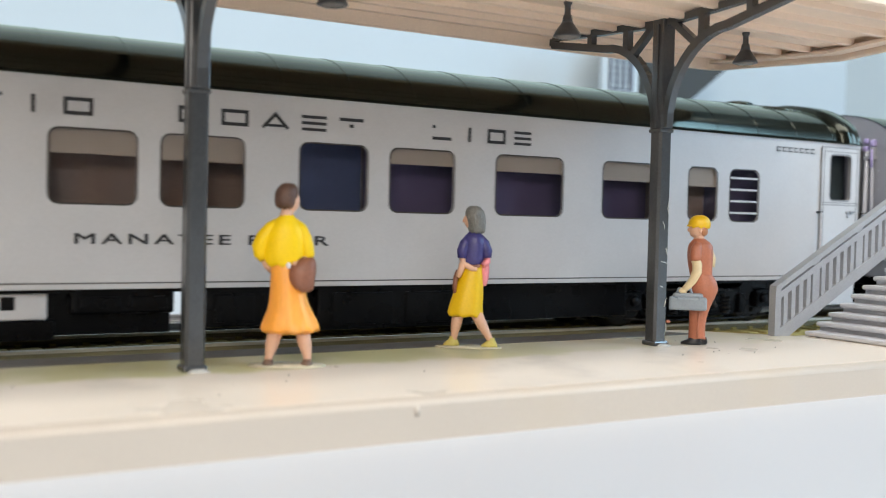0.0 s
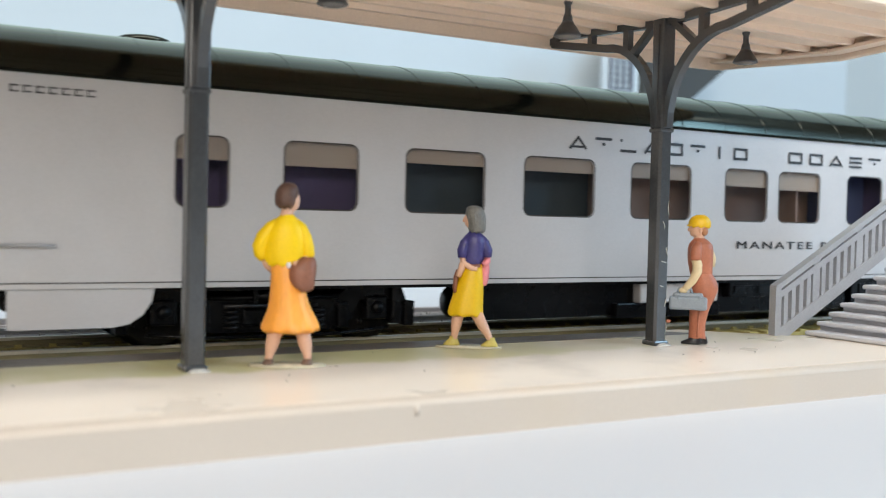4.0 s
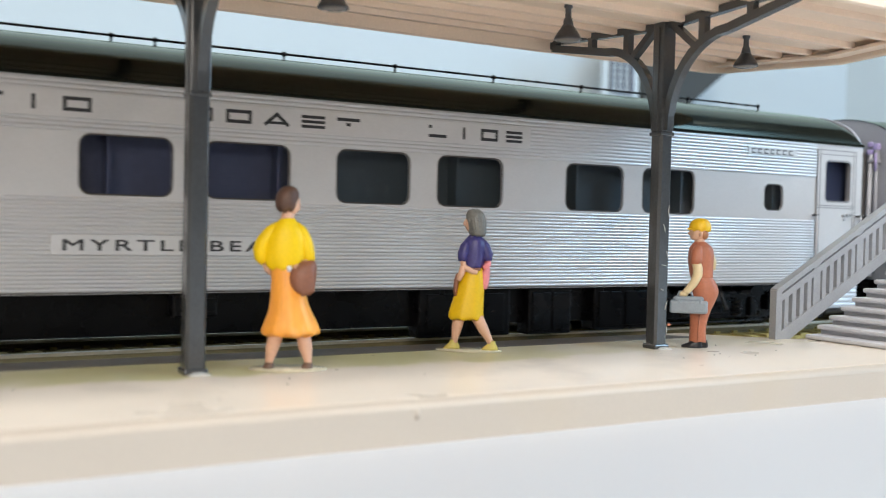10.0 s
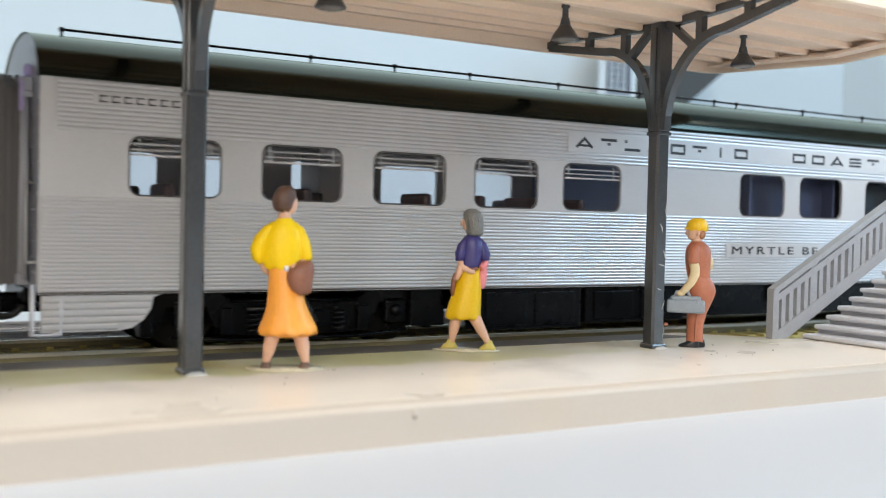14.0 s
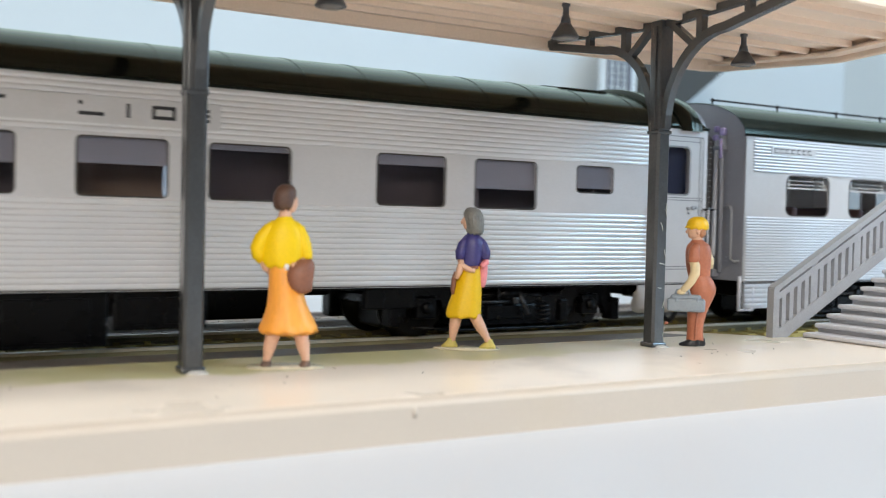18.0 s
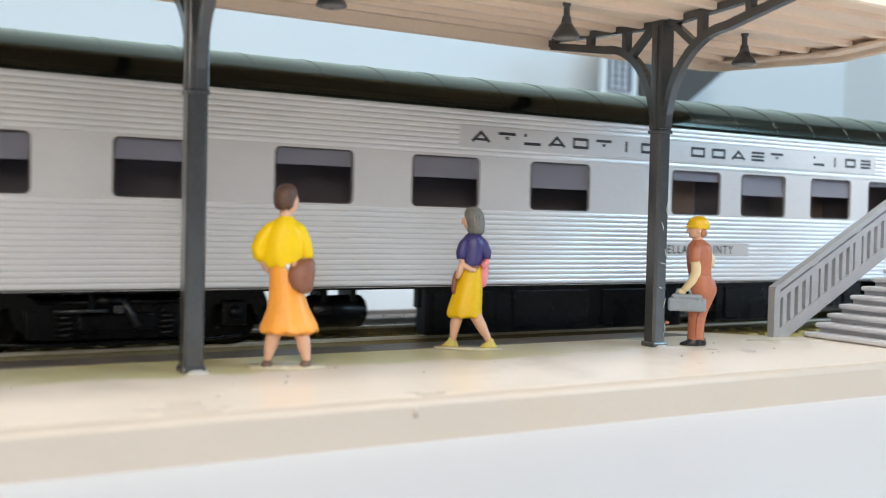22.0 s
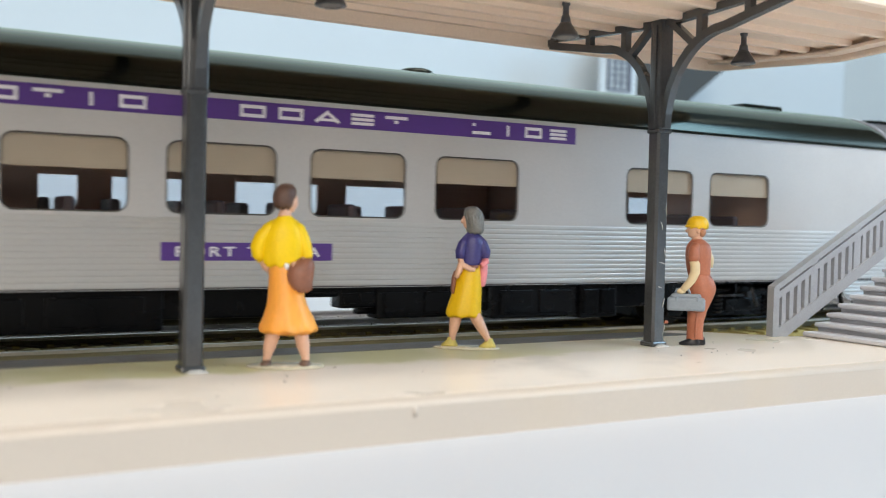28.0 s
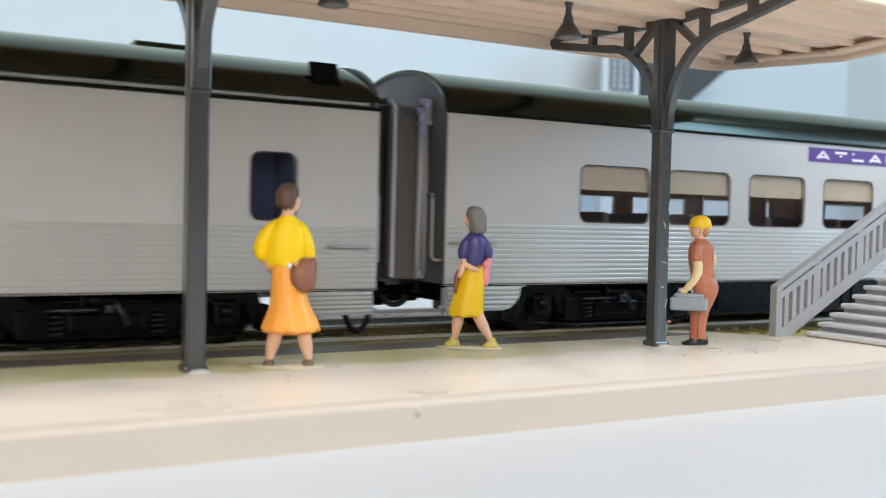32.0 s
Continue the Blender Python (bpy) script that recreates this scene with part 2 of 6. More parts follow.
RAIL_GREY = material("dull_grey_rail", (0.38, 0.365, 0.37), 0.5, metal=0.2, vary=0.12, scale=200, bump=0.1)
TIE = material("olive_brown_tie_plastic", (0.40, 0.335, 0.13), 0.85, spec=0.1, vary=0.25, scale=900, bump=0.4, rand=0.2)
GREY_BED = material("grey_roadbed", (0.34, 0.33, 0.30), 0.6, vary=0.14, scale=700, bump=0.4)
TIE_WEB = material("olive_brown_tie_web", (0.40, 0.33, 0.125), 0.9, spec=0.05, vary=0.3, scale=600, bump=0.4)
CEILING_IN = material("cream_bounce_ceiling", (0.78, 0.74, 0.66), 0.7, vary=0.05, bump=0)
FLOOR_IN = material("brown_inner_floor", (0.22, 0.15, 0.10), 0.7, vary=0.2, bump=0)
TIE_GREY = material("weathered_grey_tie", (0.42, 0.40, 0.38), 0.6, vary=0.2, scale=700, bump=0.3, rand=0.15)
# For unseen walls: dark only to cut bounce light and reflections.
DARK_WALL = material("dark_brown_unseen_wall", (0.10, 0.085, 0.07), 0.7, vary=0.15, scale=8, bump=0.05)
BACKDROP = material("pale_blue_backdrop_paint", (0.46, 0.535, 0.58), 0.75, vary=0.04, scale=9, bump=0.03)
# Same backdrop, darkened in colour to stand for weaker light at the right.
BACKDROP_FALLOFF = material("backdrop_paint_with_light_falloff", (0.385, 0.44, 0.47), 0.75, vary=0.05, scale=9, bump=0.03)
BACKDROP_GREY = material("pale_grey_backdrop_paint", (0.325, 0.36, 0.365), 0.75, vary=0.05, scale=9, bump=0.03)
WALL = material("pale_blue_white_wall_paint", (0.72, 0.79, 0.84), 0.8, vary=0.03, scale=6, bump=0.03)
CEIL = material("off_white_ceiling_paint", (0.55, 0.54, 0.52), 0.85, vary=0.02, scale=5, bump=0.03)
FLOOR = material("grey_room_carpet", (0.22, 0.21, 0.20), 0.9, vary=0.15, scale=60, bump=0.3)
OLIVE = material("dark_olive_model_roof", (0.024, 0.023, 0.018), 0.6, vary=0.2, scale=60, bump=0.2)
BG_FRAME = material("blue_grey_window_bars", (0.10, 0.115, 0.15), 0.5, vary=0.1, bump=0.05)
LAMP_DARK = material("dark_grey_lamp_shade", (0.060, 0.058, 0.060), 0.4, vary=0.2, scale=400, bump=0.15)
LAMP_IN = material("clear_lamp_lens", (0.22, 0.20, 0.18), 0.2, vary=0.1, bump=0.05)
SKIN = material("painted_skin", (0.70, 0.42, 0.29), 0.45, vary=0.10, scale=500, bump=0.25)
CREAM_SKIN = material("pale_painted_arm", (0.74, 0.60, 0.36), 0.45, vary=0.08, scale=500, bump=0.25)
HAIR_BROWN = material("brown_hair_paint", (0.090, 0.045, 0.030), 0.5, vary=0.25, scale=900, bump=0.5)
HAIR_RED = material("red_brown_hair_paint", (0.42, 0.19, 0.09), 0.5, vary=0.2, scale=700, bump=0.4)
HAIR_GREY = material("grey_hair_paint", (0.16, 0.16, 0.15), 0.5, vary=0.3, scale=900, bump=0.6)
YELLOW = material("yellow_blouse_paint", (0.86, 0.57, 0.001), 0.45, vary=0.08, scale=160, bump=0.2, spec=0.35)
MUSTARD = material("mustard_skirt_paint", (0.76, 0.48, 0.003), 0.42, vary=0.09, scale=260, bump=0.25)
ORANGE = material("orange_skirt_paint", (0.92, 0.38, 0.055), 0.42, vary=0.12, scale=300, bump=0.3, stain=(0.92, 0.62, 0.30), stain_scale=200, stain_at=0.60, stretch=(1, 1, 0.3))
NAVY = material("navy_blouse_paint", (0.045, 0.040, 0.17), 0.4, vary=0.25, scale=500, bump=0.4)
PINK = material("pink_bag_paint", (0.75, 0.25, 0.27), 0.45, vary=0.15, scale=500, bump=0.3)
BROWN_BAG = material("brown_bag_paint", (0.24, 0.095, 0.055), 0.45, vary=0.2, scale=500, bump=0.35)
RUST = material("red_brown_overall_paint", (0.44, 0.155, 0.085), 0.45, vary=0.15, scale=500, bump=0.35)
CAP = material("yellow_cap_paint", (0.82, 0.50, 0.010), 0.42, vary=0.1, scale=500, bump=0.3)
TOOLBOX = material("blue_grey_case_paint", (0.26, 0.31, 0.36), 0.4, vary=0.12, scale=500, bump=0.3)
SHOE = material("black_shoe_paint", (0.015, 0.015, 0.018), 0.3, vary=0.2, bump=0.2)
SHOE_BROWN = material("brown_shoe_paint", (0.16, 0.10, 0.07), 0.45, vary=0.2, scale=500, bump=0.3)
SHOE_Y = material("yellow_shoe_paint", (0.58, 0.48, 0.12), 0.45, vary=0.15, scale=500, bump=0.3)
BASE_CLEAR = material("yellowed_figure_base", (0.60, 0.55, 0.40), 0.25, vary=0.1, scale=400, bump=0.2)


# ---- mesh helpers (millimetres) ----
def box(bm, x0, x1, y0, y1, z0, z1, bev=0.0, mi=0):
    vs = [bm.verts.new((x * MM, y * MM, z * MM)) for x in (x0, x1) for y in (y0, y1) for z in (z0, z1)]
    fs = [bm.faces.new([vs[i] for i in q]) for q in ((0, 1, 3, 2), (4, 6, 7, 5), (0, 4, 5, 1), (2, 3, 7, 6), (0, 2, 6, 4), (1, 5, 7, 3))]
    for f in fs:
        f.material_index = mi
    if bev:
        es = {e for f in fs for e in f.edges}
        bmesh.ops.bevel(bm, geom=list(es), offset=bev * MM, segments=2, affect="EDGES", profile=0.5, material=mi)
    return vs


def tube(bm, pts, radii, n=10, mi=0, caps=True, flat=1.0):
    """A round, tapering tube through points; flat squeezes it along y."""
    rings = []
    P = [Vector(p) for p in pts]
    for i, p in enumerate(P):
        d = (P[min(i + 1, len(P) - 1)] - P[max(i - 1, 0)]).normalized()
        ref = Vector((0, 1, 0)) if abs(d.y) < 0.9 else Vector((1, 0, 0))
        a = d.cross(ref).normalized()
        b = d.cross(a)
        r = radii[i] if hasattr(radii, "__len__") else radii
        rings.append([bm.verts.new((p + r * (math.cos(2 * math.pi * k / n) * a + flat * math.sin(2 * math.pi * k / n) * b)) * MM) for k in range(n)])
    fs = []
    for r0, r1 in zip(rings, rings[1:]):
        for k in range(n):
            fs.append(bm.faces.new((r0[k], r0[(k + 1) % n], r1[(k + 1) % n], r1[k])))
    if caps:
        fs += [bm.faces.new(rings[0][::-1]), bm.faces.new(rings[-1])]
    for f in fs:
        f.material_index, f.smooth = mi, True
    return fs


def rings_solid(bm, secs, n=16, mi=0):
    """A body from level ellipses: (z, cx, cy, rx, ry)."""
    rings = [[bm.verts.new(((cx + rx * math.cos(2 * math.pi * k / n)) * MM, (cy + ry * math.sin(2 * math.pi * k / n)) * MM, z * MM)) for k in range(n)] for z, cx, cy, rx, ry in secs]
    fs = []
    for r0, r1 in zip(rings, rings[1:]):
        for k in range(n):
            fs.append(bm.faces.new((r0[k], r0[(k + 1) % n], r1[(k + 1) % n], r1[k])))
    fs += [bm.faces.new(rings[0][::-1]), bm.faces.new(rings[-1])]
    for f in fs:
        f.material_index, f.smooth = mi, True


def prism(bm, outline, y0, y1, mi=0):
    """An outline in x and z, pulled from y0 to y1."""
    a = [bm.verts.new((x * MM, y0 * MM, z * MM)) for x, z in outline]
    b = [bm.verts.new((x * MM, y1 * MM, z * MM)) for x, z in outline]
    fs = [bm.faces.new(a), bm.faces.new(b[::-1])]
    k = len(a)
    fs += [bm.faces.new((a[i], b[i], b[(i + 1) % k], a[(i + 1) % k])) for i in range(k)]
    for f in fs:
        f.material_index = mi
    return fs


def mesh_of(bm, name, mats):
    bmesh.ops.recalc_face_normals(bm, faces=bm.faces)
    me = bpy.data.meshes.new(name)
    bm.to_mesh(me)
    bm.free()
    for m in mats if isinstance(mats, (list, tuple)) else [mats]:
        me.materials.append(m)
    return me


def part(name, bm, mats, parent=None, label="", at=None):
    """Links a bmesh (or a shared mesh) as one mesh object under a thing or a part."""
    me = mesh_of(bm, name, mats) if isinstance(bm, bmesh.types.BMesh) else bm
    ob = new(name, me)
    if parent:
        ob.parent = parent
    if at is not None:
        ob.matrix_basis = at if isinstance(at, Matrix) else Matrix.Translation(Vector(at) * MM)
    if label:
        tagged(ob, label)
    return ob


def empty(name, x=0, y=0, z=0):
    ob = new(name)
    ob.empty_display_size = 0.005
    ob.location = Vector((x, y, z)) * MM
    return ob


def simple(name, mats, fn, parent=None, label="", at=None):
    bm = bmesh.new()
    fn(bm)
    return part(name, bm, mats, parent, label, at)


# ---- the room and the table ----
def room():
    r = ROOM
    t = 0.1

    def slab(name, x0, x1, y0, y1, z0, z1, m, label, cat):
        ob = simple(name, m, lambda bm: box(bm, x0 / MM, x1 / MM, y0 / MM, y1 / MM, z0 / MM, z1 / MM))
        return tagged(ob, label, cat, kind="structure")

    slab("floor", r["x0"] - t, r["x1"] + t, r["y0"] - t, r["y1"] + t, r["z0"] - t, r["z0"], FLOOR, "grey carpet floor of the room", "floor")
    slab("ceiling", r["x0"] - t, r["x1"] + t, r["y0"] - t, r["y1"] + t, r["z1"], r["z1"] + t, CEIL, "plain off-white painted room ceiling", "ceiling")
    slab("wall_north", r["x0"] - t, r["x1"] + t, r["y1"], r["y1"] + t, r["z0"], r["z1"], WALL, "pale blue white painted wall behind the layout", "wall")
    # west, east and south walls are unseen and kept dark to dim reflections
    slab("wall_west", r["x0"] - t, r["x0"], r["y0"], r["y1"], r["z0"], r["z1"], DARK_WALL, "unseen side wall, dark to weaken bounce light", "wall")
    bm = bmesh.new()
    for u0, u1, z0, z1 in ((r["y0"], -1.12, r["z0"], r["z1"]), (0.12, r["y1"], r["z0"], r["z1"]), (-1.12, 0.12, r["z0"], 0.25), (-1.12, 0.12, 0.87, r["z1"])):
        box(bm, r["x1"] / MM, (r["x1"] + t) / MM, u0 / MM, u1 / MM, z0 / MM, z1 / MM)
    bmesh.ops.remove_doubles(bm, verts=bm.verts, dist=1e-5)
    tagged(part("wall_east", bm, DARK_WALL), "unseen wall with a window opening, dark to weaken reflections", "wall", kind="structure")
    # the wall behind the viewer has two window openings
    bm = bmesh.new()
    wins = ((-1.22, -0.18, 0.22, 1.18), (1.18, 1.88, 0.45, 1.49))
    x = r["x0"]
    for a, b, c, d in wins:
        for u0, u1, z0, z1 in ((x, a, r["z0"], r["z1"]), (a, b, r["z0"], c), (a, b, d, r["z1"])):
            box(bm, u0 / MM, u1 / MM, (r["y0"] - t) / MM, r["y0"] / MM, z0 / MM, z1 / MM)
        x = b
    box(bm, x / MM, r["x1"] / MM, (r["y0"] - t) / MM, r["y0"] / MM, r["z0"] / MM, r["z1"] / MM)
    bmesh.ops.remove_doubles(bm, verts=bm.verts, dist=1e-5)
    tagged(part("wall_south", bm, DARK_WALL), "unseen wall with two window openings, dark to weaken bounce light", "wall", kind="structure")
    cl = empty("ceiling_light", 250, -400, 1548)
    tagged(cl, "flat white ceiling light over the table", "lamp")
    simple("housing", CEIL, lambda bm: box(bm, -1380, 1380, -470, 470, -40, 0, 6), cl)
    top = simple("table_top", TABLE, lambda bm: box(bm, -1500, 1780, -500, 900, -28, 0, 2.0))
    table = empty("layout_table", 200, 200, -28)
    tagged(table, "pale laminate table carrying the model railway", "table")
    top.parent = table
    top.location = (-0.2, -0.2, 0.028)
    for x in (-1440, 1720):
        for y in (-440, 840):
            simple("leg", TABLE, lambda bm: box(bm, x - 230, x - 170, y - 230, y - 170, -732, -0.2, 2), table)


room()

# ---- the track ----
TRACK_Y, RAIL_TOP = 159.4, 3.4


def rail_profile(y, top):
    return [(y - 1.1, top - 1.6), (y + 1.1, top - 1.6), (y + 1.1, top - 1.38), (y + 0.32, top - 1.2), (y + 0.32, top - 0.6), (y + 0.5, top - 0.5), (y + 0.5, top - 0.06), (y + 0.4, top),
            (y - 0.4, top), (y - 0.5, top - 0.06), (y - 0.5, top - 0.5), (y - 0.32, top - 0.6), (y - 0.32, top - 1.2), (y - 1.1, top - 1.38)]


def rail_mesh(x0, x1, top, head, web):
    """Steel rail with a worn bright head over a dark web and foot."""
    bm = bmesh.new()
    pr = rail_profile(0, top)
    a = [bm.verts.new((x0 * MM, y * MM, z * MM)) for y, z in pr]
    b = [bm.verts.new((x1 * MM, y * MM, z * MM)) for y, z in pr]
    bm.faces.new(a).material_index = 1
    bm.faces.new(b[::-1]).material_index = 1
    for i in range(len(a)):
        j = (i + 1) % len(a)
        bm.faces.new((a[i], a[j], b[j], b[i])).material_index = 0 if min(pr[i][1], pr[j][1]) > top - 0.56 else 1
    return mesh_of(bm, "rail", [head, web])


def track(name, label, y, x0, x1, top, tie_mat, step, with_bed=False):
    t = empty(name, 0, y, 0)
    tagged(t, label, "railway track", kind="structure")
    rm = rail_mesh(x0, x1, top, RAIL_GREY if with_bed else RAIL, RAIL_GREY if with_bed else RAIL_SIDE)
    for dy in (-8.25, 8.25):
        part("rail", rm, None, t, at=(0, dy, 0))
    bm = bmesh.new()
    box(bm, -1.25, 1.25, -15, 15, 0, top - 1.58, 0.12)
    for dy in (-8.25, 8.25):
        for s in (-1, 1):
            box(bm, -0.5, 0.5, dy + s * 1.2 - 0.35, dy + s * 1.2 + 0.35, top - 1.6, top - 1.1)
    tie = mesh_of(bm, "tie", tie_mat)
    rest = bmesh.new()
    for i in range(int((x1 - x0) / step)):
        x = x0 + (i + 0.5) * step
        dy = 0.25 * math.sin(i * 7.3)
        if -70 < x < 520:
            part("tie", tie, None, t, at=(x, dy, 0))
        else:
            box(rest, x - 1.25, x + 1.25, dy - 15, dy + 15, 0, top - 1.58)
    tagged(part("far_ties", rest, tie_mat, t), kind="stuff")
    if not with_bed:
        simple("tie_web", TIE_WEB, lambda bm: box(bm, x0, x1, -14.9, 14.9, 0, 1.35), t, "olive brown webbing between the ties")
    if with_bed:
        bm = bmesh.new()
        a = [bm.verts.new((x * MM, yy * MM, z * MM)) for x in (x0, x1) for yy, z in ((-20, 0.02), (-15.5, 0.7), (15.5, 0.7), (20, 0.02))]
        for i in range(3):
            bm.faces.new((a[i], a[i + 1], a[i + 5], a[i + 4]))
        bm.faces.new((a[0], a[4], a[7], a[3]))
        part("roadbed", bm, GREY_BED, t, "pale grey moulded roadbed")
    return t


track("main_track", "olive brown ties and nickel silver rails on the table", TRACK_Y, -1480, 1760, RAIL_TOP, TIE, 5.0)
track("rear_track", "grey tied track on a pale roadbed behind the train", 197.0, -1480, 1760, 2.5, TIE_GREY, 5.4, True)

# ---- the platform ----
PLAT = 4.6


def platform():
    p = empty("platform", 60, 113, 0)
    tagged(p, "cream plastic station platform with dusty top", "platform", kind="structure")
    outline = [(-90, 92.2), (200, 91.0), (200, 118.0), (139.5, 118.4), (126.5, 133.8), (-90, 134.6)]
    bm = bmesh.new()
    lo = [bm.verts.new(((x - 60) * MM, (y - 113) * MM, 0)) for x, y in outline]
    hi = [bm.verts.new(((x - 60) * MM, (y - 113) * MM, PLAT * MM)) for x, y in outline]
    bm.faces.new(lo[::-1])
    bm.faces.new(hi)
    for i in range(len(lo)):
        bm.faces.new((lo[i], lo[(i + 1) % len(lo)], hi[(i + 1) % len(lo)], hi[i]))
    edges = [e for e in bm.edges if all(v.co.z > 0.001 for v in e.verts)]
    bmesh.ops.bevel(bm, geom=edges, offset=0.9 * MM, segments=6, affect="EDGES", profile=0.5)
    for f in bm.faces:
        f.smooth = f.calc_area() < 0.0005
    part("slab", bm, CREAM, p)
    # walking surface lightened against canopy shade, 0.05 above the slab, set back from the rim
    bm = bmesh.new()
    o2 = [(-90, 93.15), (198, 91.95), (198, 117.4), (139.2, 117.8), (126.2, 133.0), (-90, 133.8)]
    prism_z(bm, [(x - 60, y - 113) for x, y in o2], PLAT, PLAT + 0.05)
    part("walking_surface", bm, PLAT_TOP, p, "platform top, colour lightened to offset canopy shade")
    # crumbs of dirt on the top
    bm = bmesh.new()
    rng = random.Random(4)
    for _ in range(20):
        x, yv, r = rng.choice((35, 106, 112, 78, 60, 118)) + rng.gauss(0, 6), rng.uniform(99, 126), rng.uniform(0.05, 0.12)
        rings_solid(bm, [(PLAT + 0.05, x - 60, yv - 113, r, r * 0.8), (PLAT + 0.05 + r, x - 60, yv - 113, r * 0.6, r * 0.5)], 6)
    tagged(part("crumbs", bm, EDGE_GREY, p, "dark crumbs of dirt"), kind="stuff")
    # the train's shade on the platform, laid as a dark coloured strip
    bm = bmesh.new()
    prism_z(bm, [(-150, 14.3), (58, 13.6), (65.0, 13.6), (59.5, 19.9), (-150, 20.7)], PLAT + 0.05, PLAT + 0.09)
    part("edge_shade_strip", bm, EDGE_GREY, p, "dark strip of painted shade along the track edge")
    # moulding nicks on the front rim
    for x in (51, 112, 133):
        simple("nick", CREAM, lambda bm: rings_solid(bm, [(PLAT - 1.9, x - 60, 91.7 - 113, 0.35, 0.25), (PLAT - 1.2, x - 60, 91.75 - 113, 0.45, 0.3), (PLAT - 0.5, x - 60, 91.9 - 113, 0.2, 0.2)], 8), p)
    return p


def prism_z(bm, outline, z0, z1, mi=0):
    a = [bm.verts.new((x * MM, y * MM, z0 * MM)) for x, y in outline]
    b = [bm.verts.new((x * MM, y * MM, z1 * MM)) for x, y in outline]
    k = len(a)
    fs = [bm.faces.new(a[::-1]), bm.faces.new(b)] + [bm.faces.new((a[i], a[(i + 1) % k], b[(i + 1) % k], b[i])) for i in range(k)]
    for f in fs:
        f.material_index = mi
    return fs


platform()

# ---- the canopy with its posts and lamps ----
POST_Y = 117.4
UNDER, UNDER_EDGE, HALF = 54.3, 56.0, 29.5   # underside height at the middle and at the edges


def under(y):
    return UNDER + (UNDER_EDGE - UNDER) * abs(y - POST_Y) / HALF


def post_thing(x):
    p = empty("canopy_post", x, POST_Y, PLAT)
    tagged(p, "dark grey plastic canopy post with curved brackets", "post", "canopy posts")
    h = UNDER - PLAT - 0.05

    def shaft(bm):
        w = 1.22
        c = 0.36
        oct_ = [(-w, -w + c), (-w + c, -w), (w - c, -w), (w, -w + c), (w, w - c), (w - c, w), (-w + c, w), (-w, w - c)]
        prism_z(bm, oct_, 0.1, 32.6)
    simple("shaft", POST_GREY, shaft, p)

    for nm, z0, z1, w in (("collar", 32.4, 33.0, 1.36), ("capital", 33.0, h, 1.2)):
        simple(nm, POST_GREY, lambda bm: box(bm, -w, w, -w, w, z0, z1, 0.18), p)
    for s in (-1, 1):
        simple("fillet", POST_GREY, lambda bm: box(bm, s * 1.25 - 0.25, s * 1.25 + 0.25, -0.4, 0.4, 33.0, h - 1, 0.1), p)

    def foot(bm):
        box(bm, -1.45, 1.45, -1.45, 1.45, 0, 0.8, 0.25)
    simple("foot", POST_GREY, foot, p)
    simple("glue_blob", GLUE, lambda bm: rings_solid(bm, [(0.02, 0.3, -1.7, 1.5, 0.6), (0.2, 0.3, -1.62, 1.25, 0.45), (0.42, 0.2, -1.5, 0.6, 0.25)], 12), p, "dried glue smear at the foot")
    for s in (-1, 1):
        reach = 28.0 if s > 0 else 26.0
        arm = bmesh.new()
        # curved brace from the post up and out, then a level arm to the canopy's edge
        pts = []
        for i in range(11):
            a = math.pi / 2 * i / 10
            pts.append((1.2 + 12.0 * (1 - math.cos(a)), 33.2 + 13.6 * math.sin(a)))
        for i in range(1, 6):
            u = i / 5
            pts.append((13.2 + (reach - 13.2) * u, 46.8 + 2.6 * u))
        wide = 0.62
        prev = None
        for i, (d, z) in enumerate(pts):
            j0, j1 = max(i - 1, 0), min(i + 1, len(pts) - 1)
            tx, tz = pts[j1][0] - pts[j0][0], pts[j1][1] - pts[j0][1]
            ln = math.hypot(tx, tz)
            nx, nz = -tz / ln, tx / ln
            ring = [arm.verts.new((sx * wide * MM, s * (d + k * 0.62 * nx) * MM, (z + k * 0.62 * nz) * MM)) for sx, k in ((-1, -1), (1, -1), (1, 1), (-1, 1))]
            if prev:
                for q in range(4):
                    arm.faces.new((prev[q], prev[(q + 1) % 4], ring[(q + 1) % 4], ring[q]))
            else:
                arm.faces.new(ring)
            prev = ring
        arm.faces.new(prev[::-1])
        part("brace", arm, POST_GREY, p)

        def bar(name, d0, z0, d1, z1, r=0.5):
            bm = bmesh.new()
            v = Vector((0, d1 - d0, z1 - z0))
            ln = v.length
            nrm = Vector((0, -v.z, v.y)) / ln
            a = Vector((0, d0, z0))
            b = Vector((0, d1, z1))
            rings = []
            for c in (a, b):
                rings.append([bm.verts.new(Vector((sx * wide * 0.9, s * (c.y + k * r * nrm.y), c.z + k * r * nrm.z)) * MM) for sx, k in ((-1, -1), (1, -1), (1, 1), (-1, 1))])
            for q in range(4):
                bm.faces.new((rings[0][q], rings[0][(q + 1) % 4], rings[1][(q + 1) % 4], rings[1][q]))
            bm.faces.new(rings[0]), bm.faces.new(rings[1][::-1])
            part(name, bm, POST_GREY, p)
        bar("top_chord", 0.8, h - 0.65, reach - 0.2, h - 0.65 + 1.55, 0.55)
        bar("strut", 17.4, 47.6, 17.4, h + 0.3, 0.55)
        bar("strut", 8.3, 45.3, 8.3, h - 0.2, 0.6)
        bar("diagonal", 2.2, h - 0.8, 7.6, 44.6, 0.5)
        bar("tip_block", reach - 0.1, 49.3, reach - 0.1, h + 0.85, 0.7)
    return p


